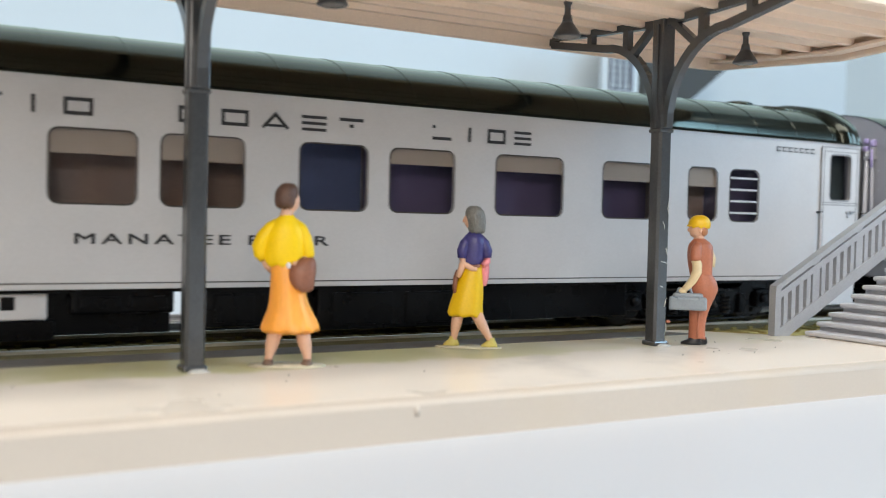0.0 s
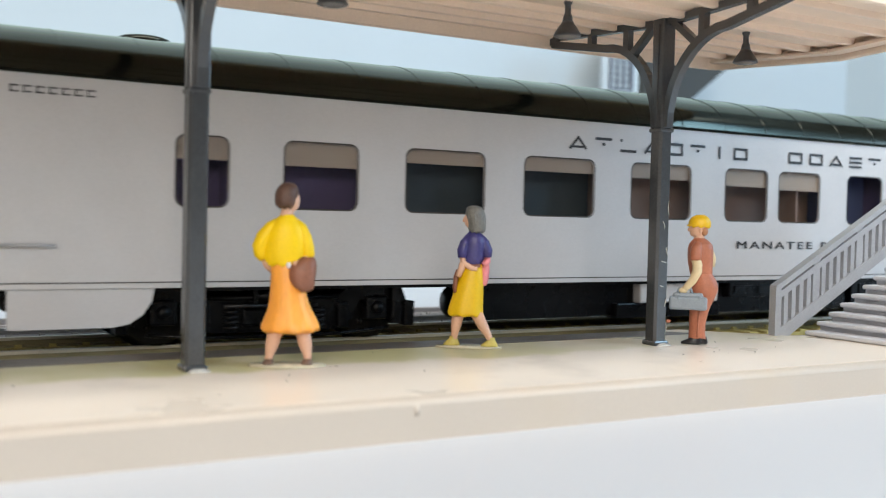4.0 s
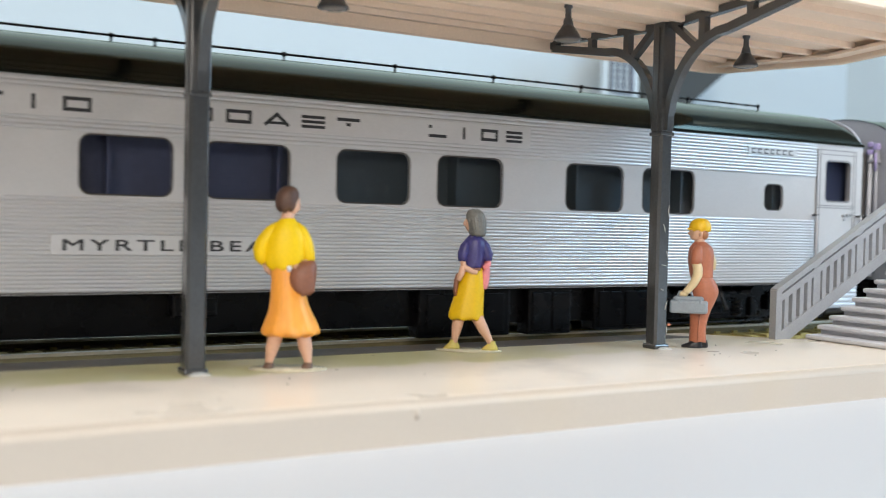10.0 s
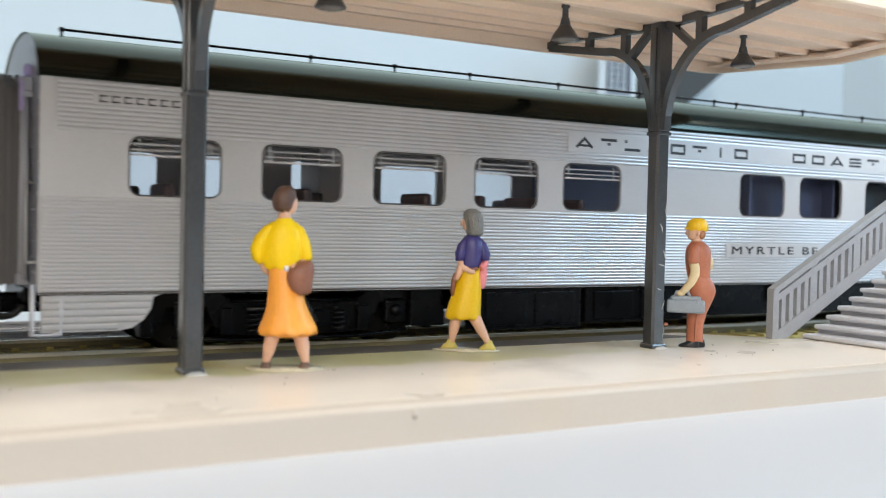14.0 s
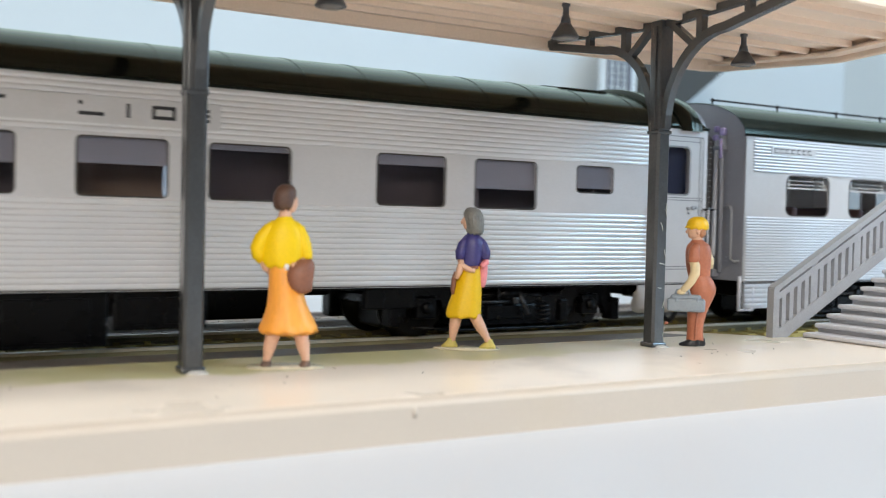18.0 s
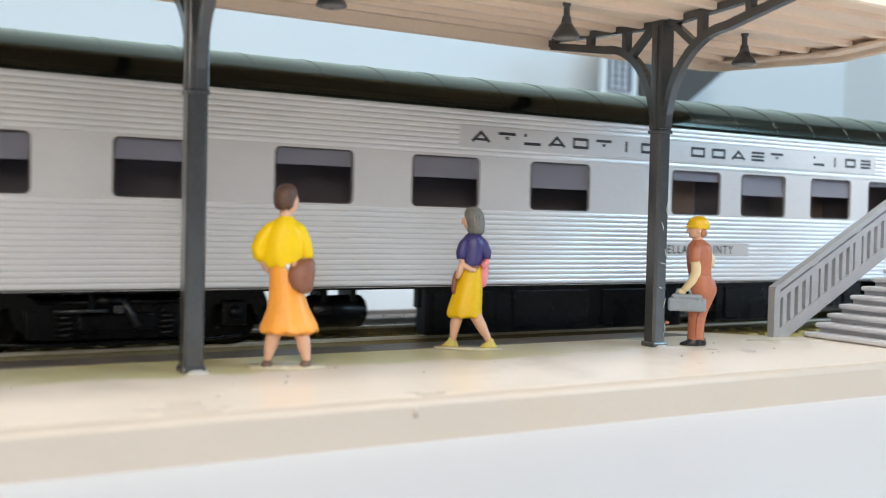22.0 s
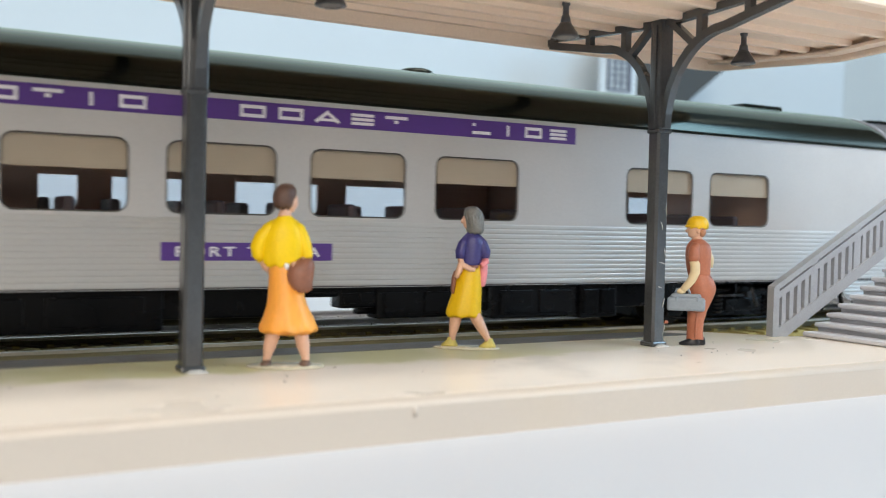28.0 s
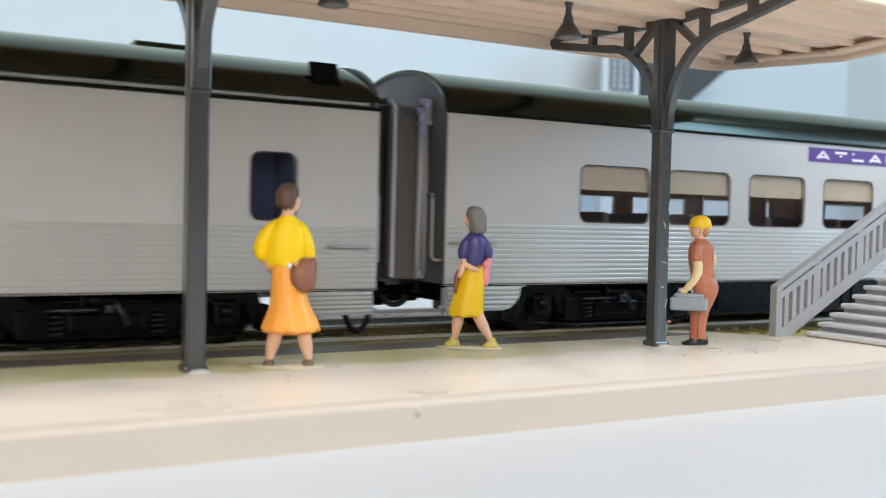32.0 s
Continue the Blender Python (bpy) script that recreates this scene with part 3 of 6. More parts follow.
def canopy():
    x0, x1 = -95.0, 146.8
    c = empty("platform_canopy", 60, POST_Y, UNDER)
    tagged(c, "cream plastic butterfly canopy with ribbed underside", "canopy")
    cx = 60
    r = 3.2  # rounded corners of the roof
    for s in (-1, 1):
        half = HALF if s > 0 else 26.9

        def leaf(bm):
            y_in, y_out = 0, s * half
            pts = [(x0 - cx, y_in), (x1 - cx, y_in)]
            for i in range(5):
                a = math.pi / 2 * i / 4
                pts.append((x1 - cx - r + r * math.cos(a), y_out - s * r + s * r * math.sin(a)))
            pts.append((x0 - cx, y_out))
            f = lambda y: (UNDER_EDGE - UNDER) * abs(y) / HALF
            a = [bm.verts.new((x * MM, y * MM, f(y) * MM)) for x, y in pts]
            b = [bm.verts.new((x * MM, y * MM, (f(y) + 1.6) * MM)) for x, y in pts]
            bm.faces.new(a), bm.faces.new(b[::-1])
            k = len(a)
            for i in range(k):
                bm.faces.new((a[i], b[i], b[(i + 1) % k], a[(i + 1) % k]))
        simple("roof_leaf", CANOPY, leaf, c)

        def fascia(bm):
            y_out = s * half
            pts = [(x0 - cx, y_out)]
            for i in range(7):
                a = math.pi / 2 * (1 - i / 6)
                pts.append((x1 - cx - r + r * math.cos(a), y_out - s * r + s * r * math.sin(a)))
            pts.append((x1 - cx, s * 0.02))
            f = lambda y: (UNDER_EDGE - UNDER) * abs(y) / HALF
            prev = None
            for i, (x, y) in enumerate(pts):
                j0, j1 = max(i - 1, 0), min(i + 1, len(pts) - 1)
                t = Vector((pts[j1][0] - pts[j0][0], pts[j1][1] - pts[j0][1])).normalized()
                nx, ny = (t.y, -t.x) if s < 0 else (-t.y, t.x)
                zz = f(y)
                ring = [bm.verts.new(((x + nx * k) * MM, (y + ny * k) * MM, (zz + z) * MM)) for k, z in ((0, -2.2), (0.35, -2.5), (0.75, -2.25), (0.75, 1.9), (0, 1.9))]
                if prev:
                    for q in range(5):
                        bm.faces.new((prev[q], prev[(q + 1) % 5], ring[(q + 1) % 5], ring[q]))
                else:
                    bm.faces.new(ring)
                prev = ring
            bm.faces.new(prev[::-1])
        simple("fascia", CANOPY, fascia, c)
        def ledge(bm):
            f = lambda y: (UNDER_EDGE - UNDER) * abs(y) / HALF
            v = [bm.verts.new(((x1 - cx - dx) * MM, y * MM, (f(y) + dz) * MM)) for y in (s * 0.1, s * (half - 2.0)) for dx, dz in ((3.4, -1.5), (0.5, -1.5), (0.5, -1.05), (3.4, -1.05))]
            bm.faces.new(v[:4]), bm.faces.new(v[4:][::-1])
            for q in range(4):
                bm.faces.new((v[q], v[(q + 1) % 4], v[4 + (q + 1) % 4], v[4 + q]))
        simple("end_ledge", CANOPY, ledge, c)
        for k in range(4):
            y = s * (4.3 + 6.7 * k)
            z = (UNDER_EDGE - UNDER) * abs(y) / HALF
            simple("rib", CANOPY, lambda bm: box(bm, x0 - cx, x1 - cx - 2.6, y - 0.55, y + 0.55, z - 1.0, z + 0.2, 0.15), c)
    simple("valley_board", CANOPY, lambda bm: box(bm, x0 - cx, x1 - cx - 0.8, -1.6, 1.6, -0.25, 0.4, 0.1), c)


def lamp_thing():
    p = empty("canopy_lamp")
    tagged(p, "small dark grey hanging lamp under the canopy", "lamp", "canopy lamps")

    def stem(bm):
        tube(bm, [(0, 0, 0.2), (0, 0, -0.3), (0, 0, -0.45), (0, 0, -1.7), (0, 0, -1.85), (0, 0, -2.9)], [0.62, 0.60, 0.42, 0.46, 0.60, 0.80], 14)
    simple("stem", LAMP_DARK, stem, p)

    def shade(bm):
        tube(bm, [(0, 0, -2.75), (0, 0, -3.1), (0, 0, -3.7), (0, 0, -4.3), (0, 0, -4.75), (0, 0, -4.85)], [0.78, 0.98, 1.42, 1.78, 1.98, 1.9], 24)
    simple("shade", LAMP_DARK, shade, p)
    simple("lens", LAMP_IN, lambda bm: tube(bm, [(0, 0, -4.75), (0, 0, -5.0), (0, 0, -5.15)], [1.7, 1.4, 0.6], 20), p, "milky lamp lens")
    return p


post = post_thing(35.0)
for px in (106.7, -35.5):
    other = copy_thing(post, pose(px * MM, POST_Y * MM, PLAT * MM))
    if px > 0:
        rng = random.Random(9)
        for x, z, dx, dz in ((0.5, 15.0, 0.5, -1.6), (0.9, 12.6, -1.3, 0.3), (0.2, 9.0, -0.7, 0.2), (-0.3, 19.0, 0.4, -1.2), (0.8, 22.0, 0.1, -2.2), (0.5, 6.0, 0.4, 1.4), (0.9, 3.6, -0.2, -1.8)):
            simple("glue_strand", GLUE, lambda bm: tube(bm, [(x, -1.27, z), (x + dx * 0.4 + rng.uniform(-0.2, 0.2), -1.3, z + dz * 0.5), (x + dx, -1.27, z + dz)], [0.05, 0.08, 0.04], 6), other, "thin pale strand of glue")
        simple("paint_speck", RUST, lambda bm: rings_solid(bm, [(3.5, 1.6, -1.0, 0.3, 0.2), (3.7, 1.7, -1.0, 0.45, 0.2), (3.95, 1.6, -1.0, 0.25, 0.15)], 8), other, "orange paint speck")
canopy()
lamp = lamp_thing()
LAMPS = ((87.2, 115.8), (123.6, 117.0), (51.4, 116.2), (15.4, 116.4))
lamp.matrix_basis = pose(LAMPS[0][0] * MM, LAMPS[0][1] * MM, (UNDER - 0.3) * MM)
for lx, ly in LAMPS[1:]:
    copy_thing(lamp, pose(lx * MM, ly * MM, (UNDER - 0.3) * MM))


# ---- the stairs beyond the platform's end ----
def stairs():
    s = empty("platform_stairs", 150, 110, 0)
    tagged(s, "light grey plastic stairway rising from the platform", "stairs")
    X0, Y1, Y0, RUN, RISE = 141.7, 118.4, 84.0, 2.92, 1.53
    n = 17
    for i in range(n):
        x, z = X0 + i * RUN, PLAT - 0.6 + i * RISE
        simple("step", STAIR_GREY, lambda bm: (box(bm, x - 150 - 0.45, x - 150 + RUN + 0.5, Y0 - 110, Y1 - 110, z + RISE - 0.80, z + RISE, 0.3),
                                               box(bm, x - 150 + 0.7, x - 150 + 1.5, Y0 - 110, Y1 - 110, z - 0.5, z + RISE - 0.5)), s)
    k = RISE / RUN

    def stringer(bm):
        prism(bm, [(X0 - 150 + 3, PLAT - 0.02), (X0 - 150 + 10, PLAT - 0.02), (X0 - 150 + n * RUN, PLAT + n * RISE - 5.5), (X0 - 150 + n * RUN, PLAT + n * RISE - 2.0)], Y1 - 110 - 2.6, Y1 - 110 - 1.2)
    simple("stringer", STAIR_GREY, stringer, s)
    # the railing on the far side
    rx0, ry, top0 = 135.4, 120.2, 13.0
    g = lambda x: top0 + (x - rx0) * k

    def slanted(bm, x0, x1, d0, d1, w=0.55):
        prism(bm, [(x0 - 150, g(x0) + d0), (x1 - 150, g(x1) + d0), (x1 - 150, g(x1) + d1), (x0 - 150, g(x0) + d1)], ry - 110 - w, ry - 110 + w)
    xe = rx0 + n * RUN + 2
    simple("newel", RAILING_GREY, lambda bm: prism(bm, [(rx0 - 150 - 0.1, PLAT), (rx0 - 150 + 1.3, PLAT), (rx0 - 150 + 1.3, g(rx0 + 1.3) - 0.1), (rx0 - 150 - 0.1, g(rx0) - 0.1)], ry - 110 - 0.7, ry - 110 + 0.7), s)
    simple("handrail", RAILING_GREY, lambda bm: slanted(bm, rx0, xe, -0.9, 0.15, 0.75), s)
    simple("mid_rail", RAILING_GREY, lambda bm: slanted(bm, rx0 + 1, xe, -2.65, -1.45), s)
    simple("bottom_rail", RAILING_GREY, lambda bm: prism(bm, [(rx0 + 1.0 - 150, PLAT), (rx0 + 3.6 - 150, PLAT), (xe - 150, g(xe) - 9.6), (xe - 150, g(xe) - 7.9), (rx0 + 1.0 - 150, g(rx0 + 1) - 7.9 + 0.2)], ry - 110 - 0.6, ry - 110 + 0.6), s)
    x = rx0 + 2.75
    i = 0
    while x < xe:
        w = 0.85 if i % 6 == 4 else 0.48
        simple("baluster", RAILING_GREY, lambda bm: prism(bm, [(x - w - 150, max(PLAT, g(x - w) - 8.1)), (x + w - 150, max(PLAT, g(x + w) - 8.1)), (x + w - 150, g(x + w) - (0.5 if w > 0.6 else 2.4)), (x - w - 150, g(x - w) - (0.5 if w > 0.6 else 2.4))], ry - 110 - 0.42, ry - 110 + 0.42), s)
        x += 1.86
        i += 1
    return s


stairs()


# ---- what stands far behind the train ----
def background():
    board = simple("backdrop", BACKDROP, lambda bm: box(bm, -1200, 1500, 470, 476, 0, 1100, 1))
    tagged(board, "pale blue white backdrop board behind the layout", "backdrop", kind="structure")
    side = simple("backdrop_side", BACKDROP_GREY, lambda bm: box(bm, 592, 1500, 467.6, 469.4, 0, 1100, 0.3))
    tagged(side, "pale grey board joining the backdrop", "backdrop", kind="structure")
    # Added board: the light's fall-off to the right is put into its colour.
    middle = simple("backdrop_middle", BACKDROP_FALLOFF, lambda bm: box(bm, 432, 591.9, 467.6, 469.4, 0, 1100, 0.3))
    tagged(middle, "added backdrop board with weaker light in its colour", "backdrop", kind="structure")
    b = empty("background_building", 380, 426, 0)
    tagged(b, "white model building with barred window and dark roof", "building")
    simple("wall", BACKDROP, lambda bm: box(bm, -35, -10, 0.2, 3.2, 0, 128, 0.3), b)
    w = simple("window", BG_FRAME, lambda bm: (box(bm, -30.8, -29.6, -1.0, 0.2, 94, 114), box(bm, -17.0, -14.6, -1.0, 0.2, 94, 114), box(bm, -29.6, -17.0, -1.0, 0.2, 94, 95.2), box(bm, -29.6, -17.0, -1.0, 0.2, 113, 114)), b, "dark framed barred window")
    for x in (-25.4, -21.2):
        simple("bar", BG_FRAME, lambda bm: box(bm, x - 0.35, x + 0.35, -0.8, 0.15, 95.2, 113), w)
    for z in (98.8, 102.4, 106.0, 109.6):
        simple("bar", BG_FRAME, lambda bm: box(bm, -29.6, -17.0, -0.75, 0.1, z - 0.3, z + 0.3), w)
    simple("roof", OLIVE, lambda bm: prism(bm, [(4, 80), (30, 91), (72, 122), (40, 128), (-2, 128), (-2, 80)], 6, 60), b, "dark olive sloping roof")


background()


# ---- the train ----
HALF_W, SILL, EAVE, CROWN = 17.5, 12.6, 40.9, 49.3
SHARED = {}


def shared(key, mats, fn):
    if key not in SHARED:
        bm = bmesh.new()
        fn(bm)
        SHARED[key] = mesh_of(bm, key.split(":")[0], mats)
    return SHARED[key]


def sheet(bm, y, x0, x1, z0, z1, wins, depth):
    """A car side at y with rounded window openings; depth gives the reveal, inward."""
    def quad(a, b, c, d):
        bm.faces.new([bm.verts.new((x * MM, y * MM, z * MM)) for x, z in ((a, c), (b, c), (b, d), (a, d))])
    x = x0
    for a, b, c, d, r in sorted(wins):
        ca, cb = a - 0.6, b + 0.6
        if ca > x:
            quad(x, ca, z0, z1)
        loop, k = [], 5
        for (qx, qz), st in (((b - r, d - r), 0), ((a + r, d - r), 1), ((a + r, c + r), 2), ((b - r, c + r), 3)):
            loop.append([(qx + r * math.cos(math.pi / 2 * (st + i / k)), qz + r * math.sin(math.pi / 2 * (st + i / k))) for i in range(k + 1)])
        V = [[bm.verts.new((px * MM, y * MM, pz * MM)) for px, pz in arc] for arc in loop]
        O = [bm.verts.new((px * MM, y * MM, pz * MM)) for px, pz in ((cb, z1), (ca, z1), (ca, z0), (cb, z0))]
        I = [[bm.verts.new((px * MM, (y + depth) * MM, pz * MM)) for px, pz in arc] for arc in loop]
        for q in range(4):
            for i in range(k):
                bm.faces.new((O[q], V[q][i], V[q][i + 1]))
            bm.faces.new((O[q], V[q][k], V[(q + 1) % 4][0], O[(q + 1) % 4]))
        fl, il = [v for arc in V for v in arc], [v for arc in I for v in arc]
        for i in range(len(fl)):
            bm.faces.new((fl[i], il[i], il[(i + 1) % len(fl)], fl[(i + 1) % len(fl)]))
        x = cb
    if x < x1:
        quad(x, x1, z0, z1)
    bmesh.ops.remove_doubles(bm, verts=bm.verts, dist=1e-6)


def ring_rect(bm, y, a, b, c, d, r, w):
    """A thin flat rim round a rounded opening."""
    k = 5
    loops = []
    for e, yy in ((-0.04, y), (w, y), (w, y + 0.03)):
        lp = []
        for (qx, qz), st in (((b - r, d - r), 0), ((a + r, d - r), 1), ((a + r, c + r), 2), ((b - r, c + r), 3)):
            for i in range(k + 1):
                t = math.pi / 2 * (st + i / k)
                lp.append(bm.verts.new(((qx + (r + e) * math.cos(t)) * MM, yy * MM, (qz + (r + e) * math.sin(t)) * MM)))
        loops.append(lp)
    n = len(loops[0])
    for p, q in zip(loops, loops[1:]):
        for i in range(n):
            bm.faces.new((p[i], p[(i + 1) % n], q[(i + 1) % n], q[i]))


def flutes(bm, y, s, x0, x1, z0, z1, n, depth):
    """Pressed ribs along the car, pulled out by depth from the plane y towards s."""
    prof = []
    p = (z1 - z0) / n
    for i in range(n):
        zb = z0 + i * p
        prof += [(0, zb), (0.0, zb + 0.12 * p), (0.66, zb + 0.18 * p), (0.90, zb + 0.28 * p), (1.0, zb + 0.42 * p), (1.0, zb + 0.62 * p), (0.90, zb + 0.76 * p), (0.66, zb + 0.88 * p), (0, zb + 0.96 * p)]
    prof.append((0, z1))
    a = [bm.verts.new((x0 * MM, (y + s * depth * d) * MM, z * MM)) for d, z in prof]
    b = [bm.verts.new((x1 * MM, (y + s * depth * d) * MM, z * MM)) for d, z in prof]
    for i in range(len(prof) - 1):
        bm.faces.new((a[i], b[i], b[i + 1], a[i + 1]))


def roof_curve(n=20, grow=0.0, drop=0.0, crown=CROWN):
    pts = []
    for i in range(n + 1):
        a = math.pi * i / n
        c, s = math.cos(a), math.sin(a)
        y = math.copysign(abs(c) ** 0.96, c) * (HALF_W + grow)
        z = EAVE + (crown - EAVE + grow - drop) * abs(s)
        pts.append((y, z))
    return pts


def roof(bm, x0, x1, round_front, round_rear, crown):
    stations = []
    for k in range(5):
        a = math.pi / 2 * k / 4
        if round_rear:
            stations.append((x0 + 5 * (1 - math.cos(a)), 4.5 * (1 - math.sin(a))))
    if not round_rear:
        stations.append((x0, 0))
    if round_front:
        for k in range(5):
            a = math.pi / 2 * k / 4
            stations.append((x1 - 5 * (1 - math.sin(a)), 4.5 * (1 - math.cos(a))))
    else:
        stations.append((x1, 0))
    stations.sort()
    prev = None
    for x, drop in stations:
        ring = [bm.verts.new((x * MM, y * MM, z * MM)) for y, z in roof_curve(drop=drop, crown=crown)]
        if prev:
            for i in range(len(ring) - 1):
                f = bm.faces.new((prev[i], ring[i], ring[i + 1], prev[i + 1]))
                f.smooth = True
        prev = ring
        if (x == stations[0][0] and round_rear) or (x == stations[-1][0] and round_front):
            bm.faces.new(ring)


def seam(bm, crown):
    pa, pb = roof_curve(grow=0.08, crown=crown), roof_curve(grow=-0.05, crown=crown)
    r = [[bm.verts.new((x * MM, y * MM, z * MM)) for y, z in pts] for x, pts in ((-0.24, pb), (-0.06, pa), (0.06, pa), (0.24, pb))]
    for a, b in zip(r, r[1:]):
        for i in range(len(a) - 1):
            bm.faces.new((a[i], b[i], b[i + 1], a[i + 1])).smooth = True


def words(text, x0, x1, z0, z1, y, mat, parent, name="car_name"):
    """Letters of the built-in font, stretched to a given width and height on the near side."""
    cu = bpy.data.curves.new(name, "FONT")
    cu.body, cu.extrude, cu.space_character = text, 0.0, 1.3
    tmp = new(name, cu)
    bpy.context.view_layer.update()
    flat = bpy.data.meshes.new_from_object(tmp)
    bpy.data.objects.remove(tmp)
    pts, polys = [(v.co.x, v.co.y) for v in flat.vertices], [tuple(p.vertices) for p in flat.polygons]
    lx, ly = min(p[0] for p in pts), min(p[1] for p in pts)
    fx, fy = (x1 - x0) / (max(p[0] for p in pts) - lx), (z1 - z0) / (max(p[1] for p in pts) - ly)
    # the strokes are thickened by four thin layers of paint, each a little to one side
    verts, faces = [], []
    for k, (dx, dz) in enumerate(((-0.013, -0.013), (0.013, -0.013), (-0.013, 0.013), (0.013, 0.013))):
        base = len(verts)
        verts += [Vector((x0 + (px + dx - lx) * fx, y - 0.012 * k, z0 + (pz + dz - ly) * fy)) * MM for px, pz in pts]
        faces += [tuple(base + i for i in f) for f in polys]
    me = bpy.data.meshes.new(name)
    me.from_pydata(verts, [], faces)
    me.materials.append(mat)
    ob = new(name, me)
    ob.parent = parent
    return ob


def stroke(bm, y, a, b, w):
    (ax, az), (bx, bz) = a, b
    d = Vector((bx - ax, bz - az)).normalized() * w / 2
    n = Vector((-d.y, d.x))
    bm.faces.new([bm.verts.new((px * MM, y * MM, pz * MM)) for px, pz in ((ax - d.x - n.x, az - d.y - n.y), (bx + d.x - n.x, bz + d.y - n.y), (bx + d.x + n.x, bz + d.y + n.y), (ax - d.x + n.x, az - d.y + n.y))])


def company_marks(kinds, x0, x1, z0, z1, y, mat, parent, w=0.5):
    """The operator's lettering as plain shapes: triangles, frames and bars of the letters' size."""
    bm = bmesh.new()
    n = len(kinds)
    pitch = (x1 - x0) / (n - 0.42)
    wide = pitch * 0.58
    for i, k in enumerate(kinds):
        a = x0 + i * pitch
        b = a + wide
        lo, hi = z0 + w / 2, z1 - w / 2
        m = (a + b) / 2
        if k == "^":
            stroke(bm, y, (a, lo), (m, hi), w), stroke(bm, y, (b, lo), (m, hi), w), stroke(bm, y, (a + wide * 0.2, lo + 0.2), (b - wide * 0.2, lo + 0.2), w * 0.8)
        elif k == "o":
            for p, q in (((a, lo), (b, lo)), ((a, hi), (b, hi)), ((a, lo), (a, hi)), ((b, lo), (b, hi))):
                stroke(bm, y, p, q, w)
        elif k == "=":
            for z in (lo, (lo + hi) / 2, hi):
                stroke(bm, y, (a, z), (b, z), w * 0.9)
        elif k == "-":
            stroke(bm, y, (a, hi), (b, hi), w)
            stroke(bm, y, (m - 0.1, (lo + hi) / 2), (m + 0.1, (lo + hi) / 2), w)
        elif k == "_":
            stroke(bm, y, (a, lo), (b, lo), w)
            stroke(bm, y, (a, hi), (a + 0.05, hi), w)
        elif k == "|":
            stroke(bm, y, (m, lo), (m, hi), w)
    part("lettering", bm, mat, parent, "plain letter-sized marks of the operator")


LINE_A, LINE_B, LINE_C = "^-_^o-|o", "oo^=-", "_|o="


def truck(parent, x, rolls):
    t = part("truck", shared("truck:frame", BLACK, truck_frame), None, parent, "black four-wheel truck", at=(x, 0, 0))
    for dx in (-17.1, 17.1):
        ws = part("wheelset", shared("wheelset:std", STEEL, wheelset), None, t, "dark steel wheelset", at=(dx, 0, RAIL_TOP + 5.25))
        rolls.append((ws, dx))
    for s in (-1, 1):
        for dx in (-17.1, 17.1):
            part("journal_box", shared("journal_box:std", BLACK, lambda bm: (box(bm, -1.9, 1.9, -1.1, 1.1, -1.9, 1.9, 0.4), tube(bm, [(0, -1.1, 0), (0, -1.7, 0)], [1.1, 0.9], 12), tube(bm, [(0, 1.1, 0), (0, 1.7, 0)], [1.1, 0.9], 12))), None, t, at=(dx, s * 12.6, RAIL_TOP + 5.25))
        part("brake_rod", shared("brake_rod:std", LINKAGE, lambda bm: (tube(bm, [(-17, 0, 3.6), (-12, -0.2, 3.7), (-4, 0, 3.6)], [0.22, 0.34, 0.3], 8), tube(bm, [(-8.5, -0.4, 0.9), (-1.5, -0.4, 0.9)], 0.26, 8), tube(bm, [(0.6, -0.4, 2.4), (2.6, -0.4, -1.4)], [0.3, 0.45], 8), box(bm, -0.6, 0.6, -0.7, 0.1, 0.4, 1.6, 0.2))), None, t, "grey steel brake rods", at=(0, s * 14.3, RAIL_TOP + 5.2))
        for dx in (-7.0, 7.0):
            part("spring", shared("spring:std", STEEL, spring), None, t, at=(dx, s * 13.0, RAIL_TOP + 2.2))
        part("brake_cylinder", shared("brake_cylinder:std", BLACK, lambda bm: (tube(bm, [(-2.6, 0, 0), (2.4, 0, 0)], 1.15, 14), tube(bm, [(2.4, 0, 0), (7, 0, -0.5)], 0.3, 8), box(bm, -3.0, -2.4, -1.3, 1.3, -1.3, 1.3, 0.15))), None, t, at=(s * 1.0, s * 13.6, RAIL_TOP + 7.4))


